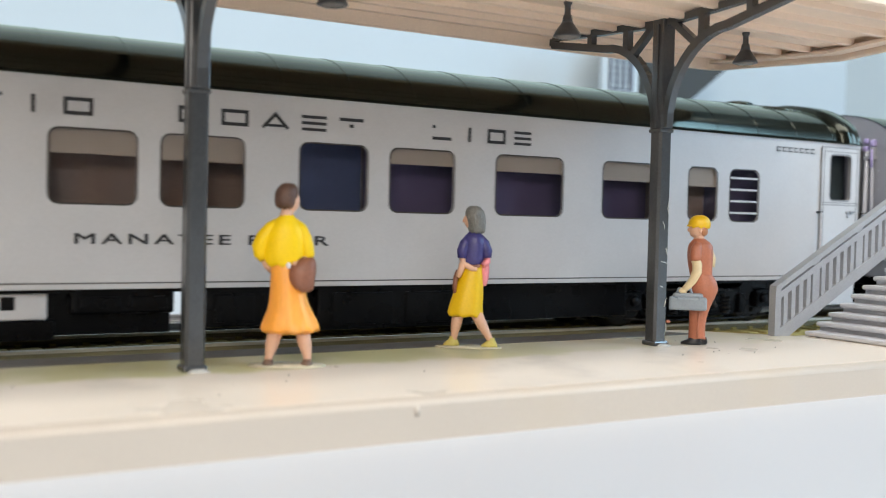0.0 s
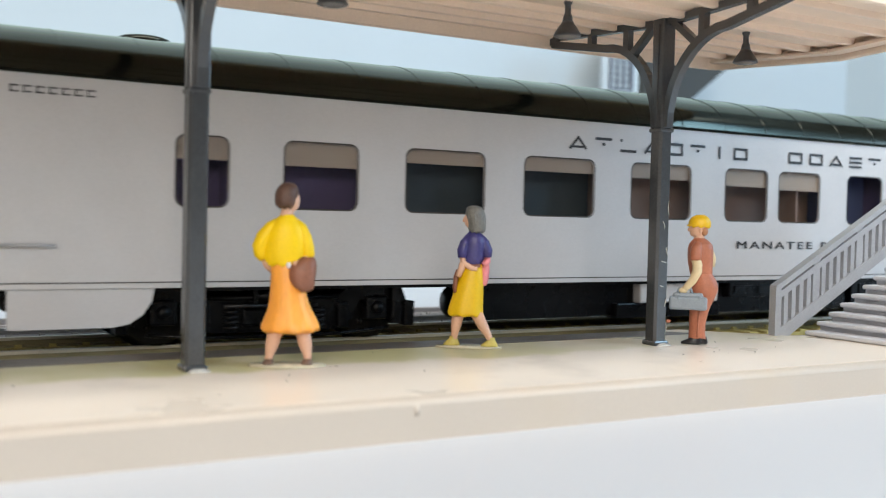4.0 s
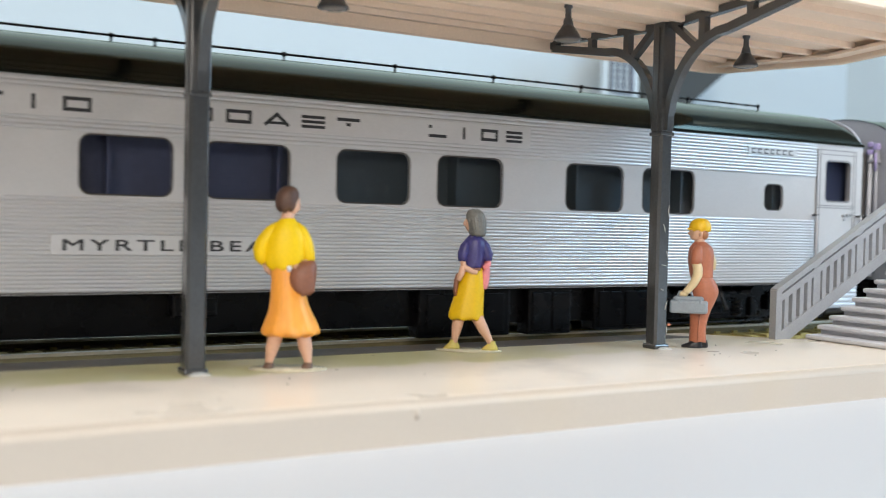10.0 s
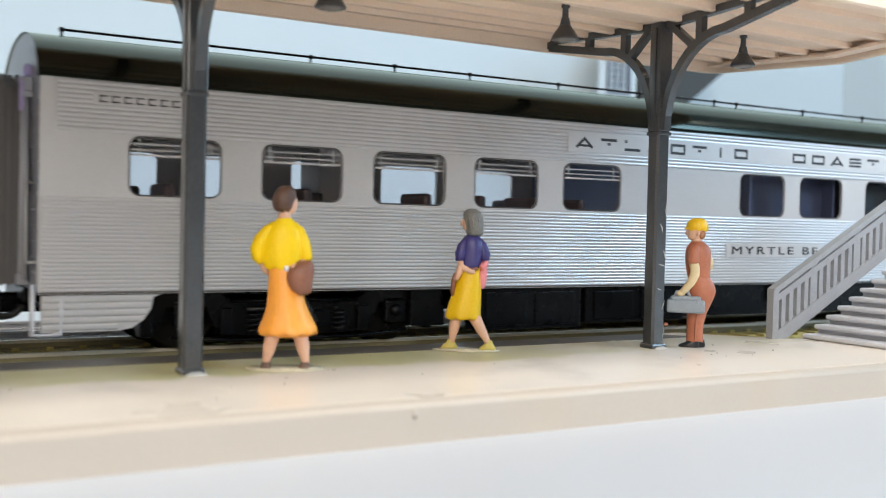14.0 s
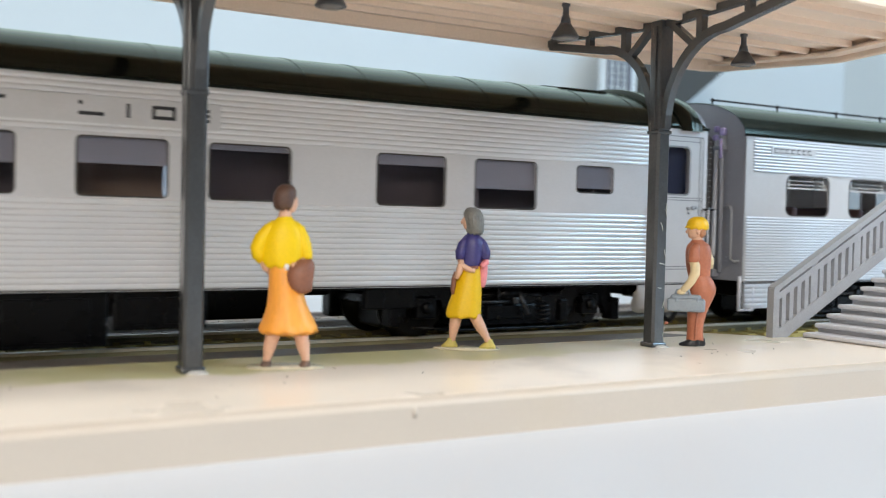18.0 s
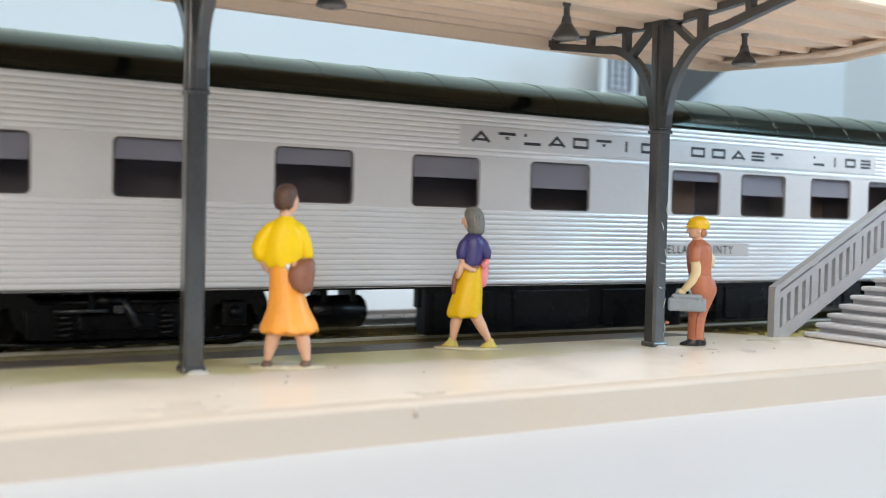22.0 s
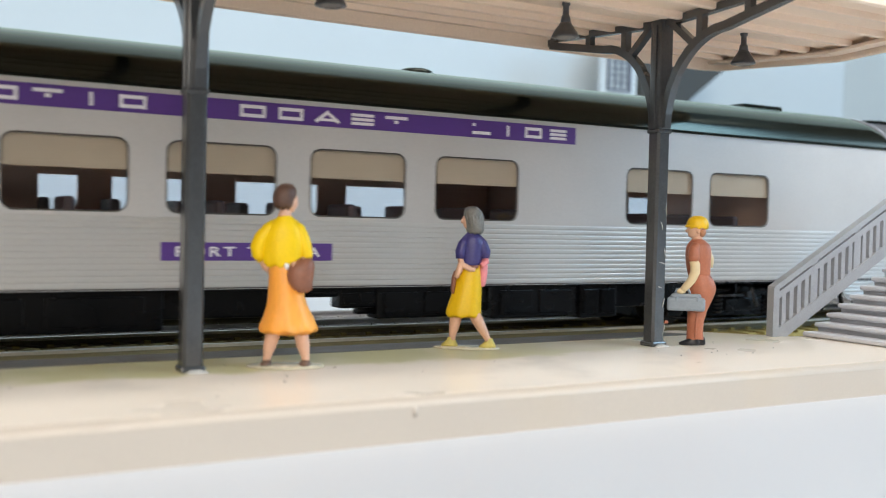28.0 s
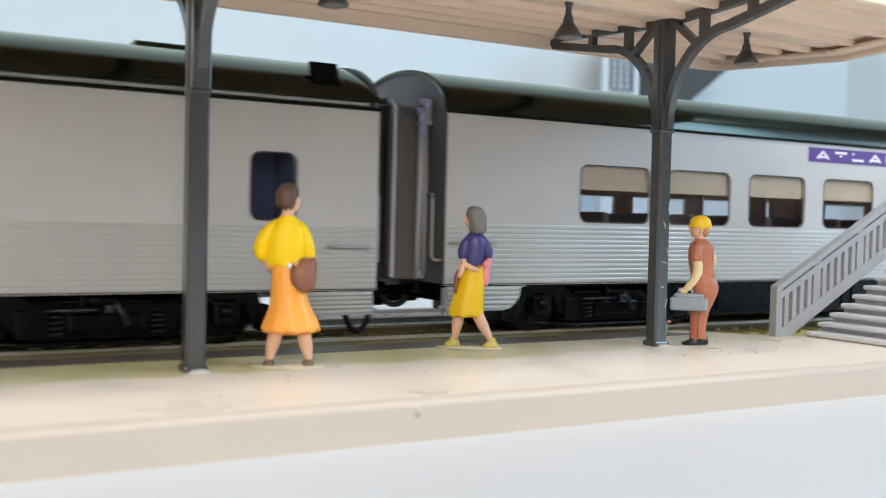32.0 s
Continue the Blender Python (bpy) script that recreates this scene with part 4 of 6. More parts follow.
def truck_frame(bm):
    for s in (-1, 1):
        y = s * 12.2
        prism(bm, [(-20, 9.4), (-19, 12.2), (-11.5, 12.4), (-8.5, 10.2), (8.5, 10.2), (11.5, 12.4), (19, 12.2), (20, 9.4), (18.6, 6.6), (17.6, 9.9), (12.4, 9.9), (11.4, 7.0), (8.8, 5.4), (-8.8, 5.4), (-11.4, 7.0), (-12.4, 9.9), (-17.6, 9.9), (-18.6, 6.6)], y - 0.8, y + 0.8)
        for x in (-20.2, 20.2, -9.8, 9.8):
            box(bm, x - 0.8, x + 0.8, y - 1.5, y + 1.5, 5.6, 9.6, 0.25)
        box(bm, -4.6, 4.6, y - 1.3, y + 1.3, 6.3, 9.0, 0.4)
        tube(bm, [(-9, y + s * 1.3, 10.6), (9, y + s * 1.3, 10.6)], 0.38, 8)
        tube(bm, [(-17, y + s * 0.9, 5.4), (-9, y + s * 0.9, 4.7), (9, y + s * 0.9, 4.7), (17, y + s * 0.9, 5.4)], 0.3, 8)
    box(bm, -5, 5, -11.6, 11.6, 7.0, 11.2, 0.3)
    box(bm, -18, 18, -5.6, 5.6, 4.3, 11.8, 0.6)
    for x in (-19.6, 19.6):
        box(bm, x - 0.6, x + 0.6, -11.6, 11.6, 8.6, 10.2, 0.2)
    tube(bm, [(0, 0, 11), (0, 0, 13.2)], 3, 16)
    for v in bm.verts:
        v.co.x *= 1.14


def wheelset(bm):
    tube(bm, [(0, -12, 0), (0, 12, 0)], 0.9, 12)
    for s in (-1, 1):
        tube(bm, [(0, s * 7.0, 0), (0, s * 7.5, 0), (0, s * 7.6, 0), (0, s * 9.6, 0), (0, s * 9.75, 0)], [6.0, 6.05, 5.3, 5.2, 4.7], 28)
        for k in range(5):
            a = 2 * math.pi * k / 5
            tube(bm, [(2.9 * math.cos(a), s * 9.7, 2.9 * math.sin(a)), (2.9 * math.cos(a), s * 9.95, 2.9 * math.sin(a))], 0.55, 8)


def spring(bm):
    pts = [(0.95 * math.cos(i * 0.75), 0.95 * math.sin(i * 0.75), i * 0.095) for i in range(40)]
    tube(bm, pts, 0.26, 6)


def skirt_outline(a, b, z0, z1, cut_right):
    """A skirt panel whose inner lower corner sweeps up round the wheels."""
    r = min(z1 - z0 - 0.3, b - a - 1.0)
    if cut_right:
        return [(a, z1), (a, z0), (b - r, z0)] + [(b - r + r * math.sin(t), z0 + r * (1 - math.cos(t))) for t in (0.4, 0.8, 1.2, math.pi / 2)] + [(b + 1.2, z1)]
    return [(b, z1), (b, z0), (a + r, z0)] + [(a + r - r * math.sin(t), z0 + r * (1 - math.cos(t))) for t in (0.4, 0.8, 1.2, math.pi / 2)] + [(a - 1.2, z1)]


def barrel(bm, x0, x1, top, flip=False):
    """A skirt on the near side that rolls inwards below, with a rounded inner corner."""
    prof = [(0.0, top), (0.02, top - 1.3), (0.25, top - 2.6), (0.9, top - 4.0), (2.0, top - 5.0), (3.6, top - 5.5)]
    xs = [(x0, 0.25), (x0 + 0.5, 0.6), (x0 + 1.6, 0.88), (x0 + 3.2, 1.0), (x1, 1.0)]
    if flip:
        xs = [(x0 + x1 - x, k) for x, k in xs]
    for inner in (0.0, 0.5):
        prev = None
        for x, k in xs:
            col = [bm.verts.new((x * MM, (-HALF_W - 0.15 + (d * k if inner == 0 else d * k + inner)) * MM, (top - (top - z) * k) * MM)) for d, z in prof]
            if prev:
                for i in range(len(col) - 1):
                    f = bm.faces.new((prev[i], col[i], col[i + 1], prev[i + 1]))
                    f.smooth = True
            prev = col


def grab(bm, x, y, z0, z1, s, r=0.2, out=0.9):
    tube(bm, [(x, y, z0), (x, y + s * out, z0 + 0.1), (x, y + s * out, z1 - 0.1), (x, y, z1)], r, 8)


def arch(bm, x0, x1, outer, inner, z0, z1, top):
    """An upside-down U in y and z, as thick as from x0 to x1."""
    c = 1.6
    o = [(-outer, z0), (-outer, z1 - c), (-outer + c, z1), (outer - c, z1), (outer, z1 - c), (outer, z0), (inner, z0), (inner, z1 - top), (-inner, z1 - top), (-inner, z0)]
    prism_x(bm, min(x0, x1), max(x0, x1), o)


def car_end(car, x, d, look_of, crown):
    """End wall, diaphragm, rods, coupler and hose; d points away from the car."""
    paint, pleat_mat, edge_mat = look_of["wall"], look_of["dia"], look_of["edge"]

    def wall(bm):
        pts = [(-HALF_W + 0.3, SILL), (-HALF_W + 0.3, EAVE)] + [(y * 0.985, z - 0.15) for y, z in roof_curve(crown=crown)[::-1]] + [(HALF_W - 0.3, EAVE), (HALF_W - 0.3, SILL)]
        a = [bm.verts.new((x * MM, y * MM, z * MM)) for y, z in pts]
        b = [bm.verts.new(((x - d * 0.8) * MM, y * MM, z * MM)) for y, z in pts]
        bm.faces.new(a), bm.faces.new(b[::-1])
        for i in range(len(a)):
            bm.faces.new((a[i], a[(i + 1) % len(a)], b[(i + 1) % len(a)], b[i]))
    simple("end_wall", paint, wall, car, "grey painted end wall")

    def rim(bm):
        o, n = roof_curve(grow=0.12, crown=crown), roof_curve(grow=-0.55, crown=crown)
        rows = [[bm.verts.new((xx * MM, y * MM, z * MM)) for y, z in pts] for xx, pts in ((x - d * 0.2, o), (x + d * 0.35, o), (x + d * 0.35, n), (x - d * 0.2, n))]
        for p, q in zip(rows, rows[1:]):
            for i in range(len(p) - 1):
                bm.faces.new((p[i], q[i], q[i + 1], p[i + 1])).smooth = True
    if d < 0 and (paint is not END_GREY or look_of.get("marks")):
        simple("roof_rim", ROOF, rim, car, "raised rim round the roof end")
    deep = look_of.get("deep", 5.3)
    dia = simple("diaphragm", pleat_mat, lambda bm: arch(bm, x + d * 0.05, x + d * deep, 8.6, 7.0, 13.2, 41.6, 2.0), car, "pleated gangway diaphragm")
    n = max(3, int(deep / 0.8))
    for k in range(n):
        u = deep * (k + 0.3) / n
        simple("pleat", pleat_mat, lambda bm: arch(bm, x + d * u, x + d * (u + 0.38), 9.0 + 0.12 * (k % 2), 8.4, 13.0, 42.0 + 0.1 * (k % 2), 1.0), dia)
    x0, x1 = sorted((x + d * (deep + 0.02), x + d * (deep + 0.5)))
    simple("striker_plate", edge_mat, lambda bm: arch(bm, x0, x1, 9.9, 9.0, 13.4, 43.0, 0.9), car, "gangway striker plate")
    # the door is coloured black to carry the shade inside the gangway
    simple("gangway_door", DIAPHRAGM, lambda bm: box(bm, *sorted((x + d * 0.02, x + d * 0.3)), -6.2, 6.2, 14.2, 40.2, 0.1), car, "gangway door blackened for the gap's shade")
    for y, r, lean in ((-10.6, 0.5, 0.5), (-11.9, 0.42, -0.3)):
        simple("end_rod", STAIR_GREY if r > 0.45 else END_GREY, lambda bm: tube(bm, [(x + d * 0.9, y + lean, 14.0), (x + d * 0.9, y, 40.6)], r, 10), car)
    for depth, y0, y1, z0, z1 in ((1.5, -12.6, -9.9, 38.6, 39.4), (1.5, -12.4, -11.6, 39.45, 41.4), (1.7, -11.4, -10.0, 13.2, 14.6)):
        simple("buffer_bracket", END_GREY, lambda bm: box(bm, *sorted((x + d * 0.1, x + d * depth)), y0, y1, z0, z1, 0.15), car)
    simple("end_grab", RAILING_GREY, lambda bm: tube(bm, [(x, -16.4, 16.6), (x + d * 0.9, -16.0, 16.4), (x + d * 1.2, -15.2, 17.0), (x + d * 1.2, -15.2, 26.2), (x + d * 1.1, -14.9, 27.2), (x + d * 1.1, -13.4, 27.2), (x, -13.3, 27.0)], 0.26, 8), car, "bent wire grab iron")
    simple("coupler", BLACK, lambda bm: (box(bm, *sorted((x - d * 4, x + d * 3.2)), -1.6, 1.6, 8.6, 11.4, 0.3), box(bm, *sorted((x + d * 2.6, x + d * 6.2)), -2.4, 2.2, 8.0, 12.2, 0.6), box(bm, *sorted((x - d * 7, x + d * 0.5)), -9, 9, 10.6, 12.7, 0.3), box(bm, *sorted((x - d * 9, x - d * 2)), -14, 14, 9.4, 12.5, 0.3)), car, "black knuckle coupler")
    hose = [(x + d * (2.6 - 2.4 * math.cos(math.pi * q / 8)), -5.0 - 0.1 * q, 10.0 - (6.0 if d > 0 else 1.6) * math.sin(math.pi * q / 8)) for q in range(9)]
    simple("air_hose", RUBBER, lambda bm: tube(bm, hose, [0.5] * 9, 10), car, "curved black air hose")
    if look_of.get("steps"):
        simple("stirrup_step", STAIR_GREY, lambda bm: tube(bm, [(x + d * 0.6, -17.3, 13.6), (x + d * 0.6, -17.3, 6.9), (x - d * 3.0, -17.3, 6.9), (x - d * 3.0, -17.3, 11.6)], 0.36, 8), car, "pale wire stirrup step")
    else:
        simple("step_bracket", RAILING_GREY, lambda bm: (tube(bm, [(x - d * 0.4, -16.6, 12.0), (x - d * 0.4, -16.6, 7.6)], 0.28, 8), box(bm, *sorted((x - d * 1.1, x + d * 0.5)), -16.9, -16.3, 8.4, 9.1, 0.15)), car, "small grey step bracket")
    simple("rivet_row", paint, lambda bm: [box(bm, *sorted((x, x + d * 0.2)), yr - 0.12, yr + 0.12, z, z + 0.24) for yr in (-13.0, -16.9) for z in [15 + 2.1 * q for q in range(13)]], car, "rows of rivets on the end wall")
    for z in (16.2, EAVE + 0.2):
        simple("end_beam", paint, lambda bm: box(bm, *sorted((x + d * 0.02, x + d * 0.2)), -17.0, 17.0, z, z + 0.22), car)
    simple("marker_light", MARKER, lambda bm: (box(bm, *sorted((x + d * 0.1, x + d * 1.3)), -12.6, -11.2, 41.4, 43.0, 0.4), box(bm, *sorted((x + d * 0.1, x + d * 0.9)), -10.6, -9.4, 42.2, 43.4, 0.3), box(bm, *sorted((x + d * 0.1, x + d * 1.6)), -11.0, -9.8, 40.4, 41.6, 0.3), tube(bm, [(x + d * 1.5, -12.2, 40.8), (x + d * 1.5, -12.2, 36.8)], 0.3, 8)), car, "lavender plastic marker light")
    if look_of.get("marks"):
        simple("end_mark", MARKER, lambda bm: [tube(bm, [(x + d * 0.02, yc, zc), (x + d * 0.3, yc, zc)], r, 12) for yc, zc, r in ((-8.6, 46.0, 0.9), (-7.6, 44.6, 0.5), (-9.6, 44.3, 0.4))], car, "lavender moulded marks")


def equipment(car, boxes):
    for kind, a, b, z0, m in boxes:
        if kind == "box":
            ob = simple("equipment_box", m, lambda bm: box(bm, a, b, -16.2, -12.5, z0, SILL - 0.1, 0.35), car, "silver painted equipment box" if m is SILVER else "black underfloor equipment box")
            if m is SILVER:
                for u in (0.25, 0.75):
                    x = a + (b - a) * u
                    simple("vent", BLACK, lambda bm: (box(bm, x - 0.75, x + 0.75, -16.32, -16.1, z0 + 1.6, z0 + 3.0), box(bm, x - 0.9, x + 0.9, -16.26, -16.1, z0 + 1.4, z0 + 3.2, 0.04)), ob)
                simple("box_base", BLACK, lambda bm: box(bm, a - 5, b + 1, -15.6, -12.5, 5.6, z0 - 0.02, 0.2), car)
            else:
                w = (b - a)
                simple("door_panel", BLACK, lambda bm: (box(bm, a + 0.08 * w, a + 0.46 * w, -16.5, -16.1, z0 + 0.8, SILL - 1.2, 0.12), box(bm, a + 0.54 * w, a + 0.92 * w, -16.5, -16.1, z0 + 0.8, SILL - 1.2, 0.12)), ob)
        elif kind == "far":
            simple("equipment_box", BLACK, lambda bm: (box(bm, a, b, 8.6, 12.0, z0, SILL - 0.1, 0.35), box(bm, a + 1, b - 1, 12.0, 12.4, z0 + 0.8, SILL - 1.2, 0.12)), car, "black equipment box on the far side")
        elif kind == "tank":
            simple("air_tank", BLACK, lambda bm: (tube(bm, [(a, -11, z0 + 2.6), (a + 0.6, -11, z0 + 2.6), (b - 0.6, -11, z0 + 2.6), (b, -11, z0 + 2.6)], [2.0, 2.6, 2.6, 2.0], 20), box(bm, a + 2, a + 3, -13, -8, z0 + 4, SILL, 0.1), box(bm, b - 3, b - 2, -13, -8, z0 + 4, SILL, 0.1)), car, "black underfloor air tank")


def passenger_car(label, x_rear, length, spec, rolls):
    """One car; its own x runs from 0 at the rear to its length at the front."""
    car = empty("passenger_car", x_rear, TRACK_Y, 0)
    tagged(car, label, "train car", "cars of the train")
    L, y = length, -HALF_W
    rel = lambda v: v - x_rear
    wins = [(rel(a), rel(b), c, d, r) for a, b, c, d, r in spec["windows"]]
    holes = list(wins)
    if spec.get("door"):
        q = spec["door_window"]
        holes.append((rel(q[0]), rel(q[1]), q[2], q[3], 0.9))
    far = [(L - b, L - a, c, d, r) for a, b, c, d, r in wins] if spec.get("mirror") else wins
    base = spec.get("sill", SILL)
    zt = spec.get("eave", EAVE)
    paint = spec.get("paint", SILVER)
    crown, lip = spec.get("crown", CROWN), spec.get("lip", 0.75)
    simple("side", paint, lambda bm: sheet(bm, y, 0.3, L - 0.3, base, zt, holes, 0.3), car, spec["side_label"])
    simple("side", paint, lambda bm: sheet(bm, -y, 0.3, L - 0.3, base, zt, far, -0.3), car, spec["side_label"])
    for x0, x1, z0, z1, n in spec.get("flutes", ()):
        for s in (-1, 1):
            simple("fluting", spec.get("metal", FLUTE), lambda bm: flutes(bm, s * HALF_W, s, rel(x0), rel(x1), z0, z1, n, spec.get("rib", 0.3)), car, "bright ribbed aluminium panel")
    simple("floor_pan", BLACK, lambda bm: box(bm, 0.8, L - 0.8, -16.8, 16.8, 12.0, 14.2), car)
    simple("roof", ROOF, lambda bm: roof(bm, 0.0, L, spec.get("round_front", True), False, crown), car, "black green painted rounded roof")
    if spec.get("seams"):
        x = 5.6 + (L % spec["seams"]) / 2
        while x < L - 8:
            part("roof_seam", shared("roof_seam:%.2f" % crown, ROOF, lambda bm: seam(bm, crown)), None, car, at=(x, 0, 0))
            x += spec["seams"]
    simple("drip_rail", ROOF, lambda bm: (box(bm, 0.1, L - 0.1, y - 0.28, y + 0.3, zt - 0.15, zt + 0.4, 0.1), box(bm, 0.1, L - 0.1, -y - 0.3, -y + 0.28, zt - 0.15, zt + 0.4, 0.1)), car)
    simple("side_sill", SILVER, lambda bm: (box(bm, 0.2, L - 0.2, y - 0.22, y + 0.6, base - lip, base, 0.05), box(bm, 0.2, L - 0.2, -y - 0.6, -y + 0.22, base - lip, base, 0.05)), car)
    simple("sill_seam", GASKET, lambda bm: [box(bm, 0.3, L - 0.3, *sorted((s * (HALF_W + 0.25), s * (HALF_W - 0.2))), base - 0.02, base + 0.14) for s in (-1, 1)], car, "dark seam along the sill")
    low = spec.get("skirt_low", 7.2)
    # skirts at the ends
    for cut in (True, False):
        m = FLUTE if spec.get("skirt") == "fluted" else SILVER
        ln = 15.5 if m is FLUTE else 16.5 if spec.get("door") and not cut else 21.5 if spec.get("skirt") == "flat" else 12.0
        a, b = (2.4 if spec.get("skirt") == "flat" else 0.8, ln) if cut else (L - ln, L - 0.8)
        for s in (-1, 1):
            def skirt(bm):
                prism(bm, skirt_outline(a, b, low, base - 0.3, cut), s * (HALF_W - 0.5), s * (HALF_W - 0.1))
                if m is FLUTE:
                    n, z0, z1 = 5, low + 0.1, base - 0.4
                    r = min(z1 - z0, b - a - 1.0)
                    for q in range(n):
                        za, zb = z0 + (z1 - z0) * q / n, z0 + (z1 - z0) * (q + 1) / n
                        reach = r - math.sin(math.acos(max(-1, min(1, 1 - (za - z0) / r)))) * r
                        xa, xb = (a + 0.2, b - reach - 0.1) if cut else (a + reach + 0.1, b - 0.2)
                        flutes(bm, s * (HALF_W - 0.1), s, xa, xb, za, zb, 1, 0.2)
            if m is SILVER and s < 0 and spec.get("skirt") != "flat":
                simple("end_skirt", SILVER, lambda bm: barrel(bm, a, b, base - 0.35, cut), car, "silver skirt curving in below")
            else:
                simple("end_skirt", spec.get("metal", FLUTE) if m is FLUTE else m, skirt, car)
    # windows
    for i, (a, b, c, d, r) in enumerate(wins):
        k = spec["kinds"][i] if i < len(spec["kinds"]) else "d"
        clear = k in "sov"
        w = simple("window", PANE_CLEAR if clear else PANE, lambda bm: box(bm, a - 0.25, b + 0.25, y + 0.32, y + 0.44, c - 0.25, d + 0.25), car, "clear window pane" if clear else "dark tinted window pane")
        w.visible_shadow = False
        simple("gasket", GASKET, lambda bm: ring_rect(bm, y - 0.03, a, b, c, d, r, 0.2), w)
        h = d - c
        if k in "bs":
            drop = 0.43 if k == "s" else (0.33, 0.22, 0.27, 0.36, 0.24)[(i * 3) % 5]
            simple("shade", SHADE_BEIGE, lambda bm: box(bm, a - 0.3, b + 0.3, y + 0.50, y + 0.68, d - h * drop, d + 0.3, 0.05), w, "beige shade drawn part way down")
        elif k == "g":
            simple("shade", SHADE_GREY, lambda bm: box(bm, a - 0.3, b + 0.3, y + 0.50, y + 0.68, d - h * spec["drops"][i], d + 0.3, 0.05), w, "grey shade drawn part way down")
        elif k == "v":
            for q in range(3):
                zs = d - 0.95 - q * 0.8
                simple("slat", SLAT, lambda bm: box(bm, a - 0.2, b + 0.2, y + 0.50, y + 0.62, zs, zs + (0.3 if q == 2 else 0.17)), w)
            for u in (a + 0.1 * (b - a), b - 0.1 * (b - a)):
                simple("blind_tape", SLAT, lambda bm: box(bm, u - 0.11, u + 0.11, y + 0.48, y + 0.6, d - 2.5, d + 0.2), w)
        elif k == "l":
            for q in range(4):
                simple("louver", PLATE, lambda bm: box(bm, a + 0.2, b - 0.2, y + 0.06, y + 0.28, c + h * (q + 0.62) / 4.4, c + h * (q + 0.62) / 4.4 + 0.35), w)
    for a, b, c, d, r in far:
        fw = simple("window", PANE_CLEAR, lambda bm: box(bm, a - 0.25, b + 0.25, -y - 0.44, -y - 0.32, c - 0.25, d + 0.25), car)
        fw.visible_shadow = False
        if "s" in spec["kinds"]:
            simple("shade", INSIDE_WARM, lambda bm: box(bm, a - 0.3, b + 0.3, -y - 1.2, -y - 1.0, c + (d - c) * 0.58, d + 0.4), fw, "brown shade half drawn")
    # unseen pale ceiling added to reflect light into the rooms
    simple("bounce_ceiling", CEILING_IN, lambda bm: box(bm, 1.5, L - 1.5, -16.4, 16.4, 40.4, 40.9), car, "cream ceiling added to bounce light inside")
    simple("inner_floor", FLOOR_IN, lambda bm: box(bm, 1.5, L - 1.5, -16.4, 16.4, 14.22, 14.5), car, "brown inner floor")
    inner = spec["lining"] if spec.get("lining") else INSIDE_WARM if "s" in spec["kinds"] else INSIDE if spec.get("warm", True) else INSIDE_BLUE
    simple("inner_lining", inner, lambda bm: sheet(bm, -y - 0.5, 1.5, L - 1.5, 14.5, 40.3, far, -0.3), car, "coloured lining of the far side")
    wy = spec.get("wall_at", -9.0)
    # interior walls: rooms have a corridor wall, open parts have seats
    for x0, x1, wall_paint in [r if len(r) > 2 else (*r, inner) for r in spec["rooms"]]:
        simple("corridor_wall", wall_paint, lambda bm: box(bm, rel(x0), rel(x1), wy, wy + 0.6, 14.2, 40.4), car, "dark inner corridor wall")
        x = rel(x0)
        while x < rel(x1):
            simple("partition", wall_paint, lambda bm: box(bm, x, x + 0.5, -16.4, wy, 14.2, 40.4), car)
            x += 24.6
    for x0, x1 in spec["open"]:
        x = rel(x0) + 4
        while x < rel(x1) - 5:
            for s in (-1, 1):
                part("seat", shared("seat:std", SEAT_DARK, lambda bm: (box(bm, -2.6, 2.6, -4.4, 4.4, 0, 5.0, 0.6), box(bm, -3.0, -1.4, -4.4, 4.4, 4.6, 10.7, 0.6))), None, car, at=(x, s * 10.0, max(14.45, wins[0][2] - 8.8)))
            x += 10.6
        for xx in (rel(x0), rel(x1)):
            simple("bulkhead", spec.get("bulkhead", inner), lambda bm: box(bm, xx - 0.4, xx + 0.4, -16.4, 16.4, 14.2, 40.4), car, "painted inner bulkhead")
        mid = rel((x0 + x1) / 2)
        simple("divider", inner, lambda bm: box(bm, mid - 4, mid + 4, 8, 16.4, 14.2, 40.4), car, "painted inner divider")
    # door at the front of the near side
    if spec.get("door"):
        a, b = rel(spec["door"][0]), rel(spec["door"][1])
        c, d = 12.4, 39.9
        dw = spec["door_window"]
        bm = bmesh.new()
        sheet(bm, y - 0.25, a, b, c, d, [(rel(dw[0]), rel(dw[1]), dw[2], dw[3], 0.9)], 0.9)
        door = part("door", bm, SILVER, car, "silver vestibule door")
        simple("door_pane", PANE, lambda bm: box(bm, rel(dw[0]) - 0.2, rel(dw[1]) + 0.2, y + 0.3, y + 0.45, dw[2] - 0.2, dw[3] + 0.2), door).visible_shadow = False
        simple("vestibule_wall", spec.get("vestibule", INSIDE_BLUE), lambda bm: (box(bm, a - 1, b + 1, y + 3.2, y + 3.6, 14.6, 40.2), box(bm, a + 1.2, a + 4.2, y + 1.6, y + 3.1, 29.5, 35.0, 0.3)), car, "painted vestibule wall")
        simple("door_seam", SEAM_GREY, lambda bm: [box(bm, a + 0.25, b - 0.25, y - 0.29, y - 0.24, z, z + 0.17) for z in (27.9, 28.35, 15.0, 15.5)]
               + [box(bm, u - 0.09, u + 0.09, y - 0.3, y - 0.2, c, d) for u in (a, b, a + 0.75, b - 0.75)] + [box(bm, a, b, y - 0.3, y - 0.2, d - 0.12, d + 0.05), box(bm, a + 0.75, b - 0.75, y - 0.3, y - 0.2, d - 1.0, d - 0.85)], door, "dark door joints")
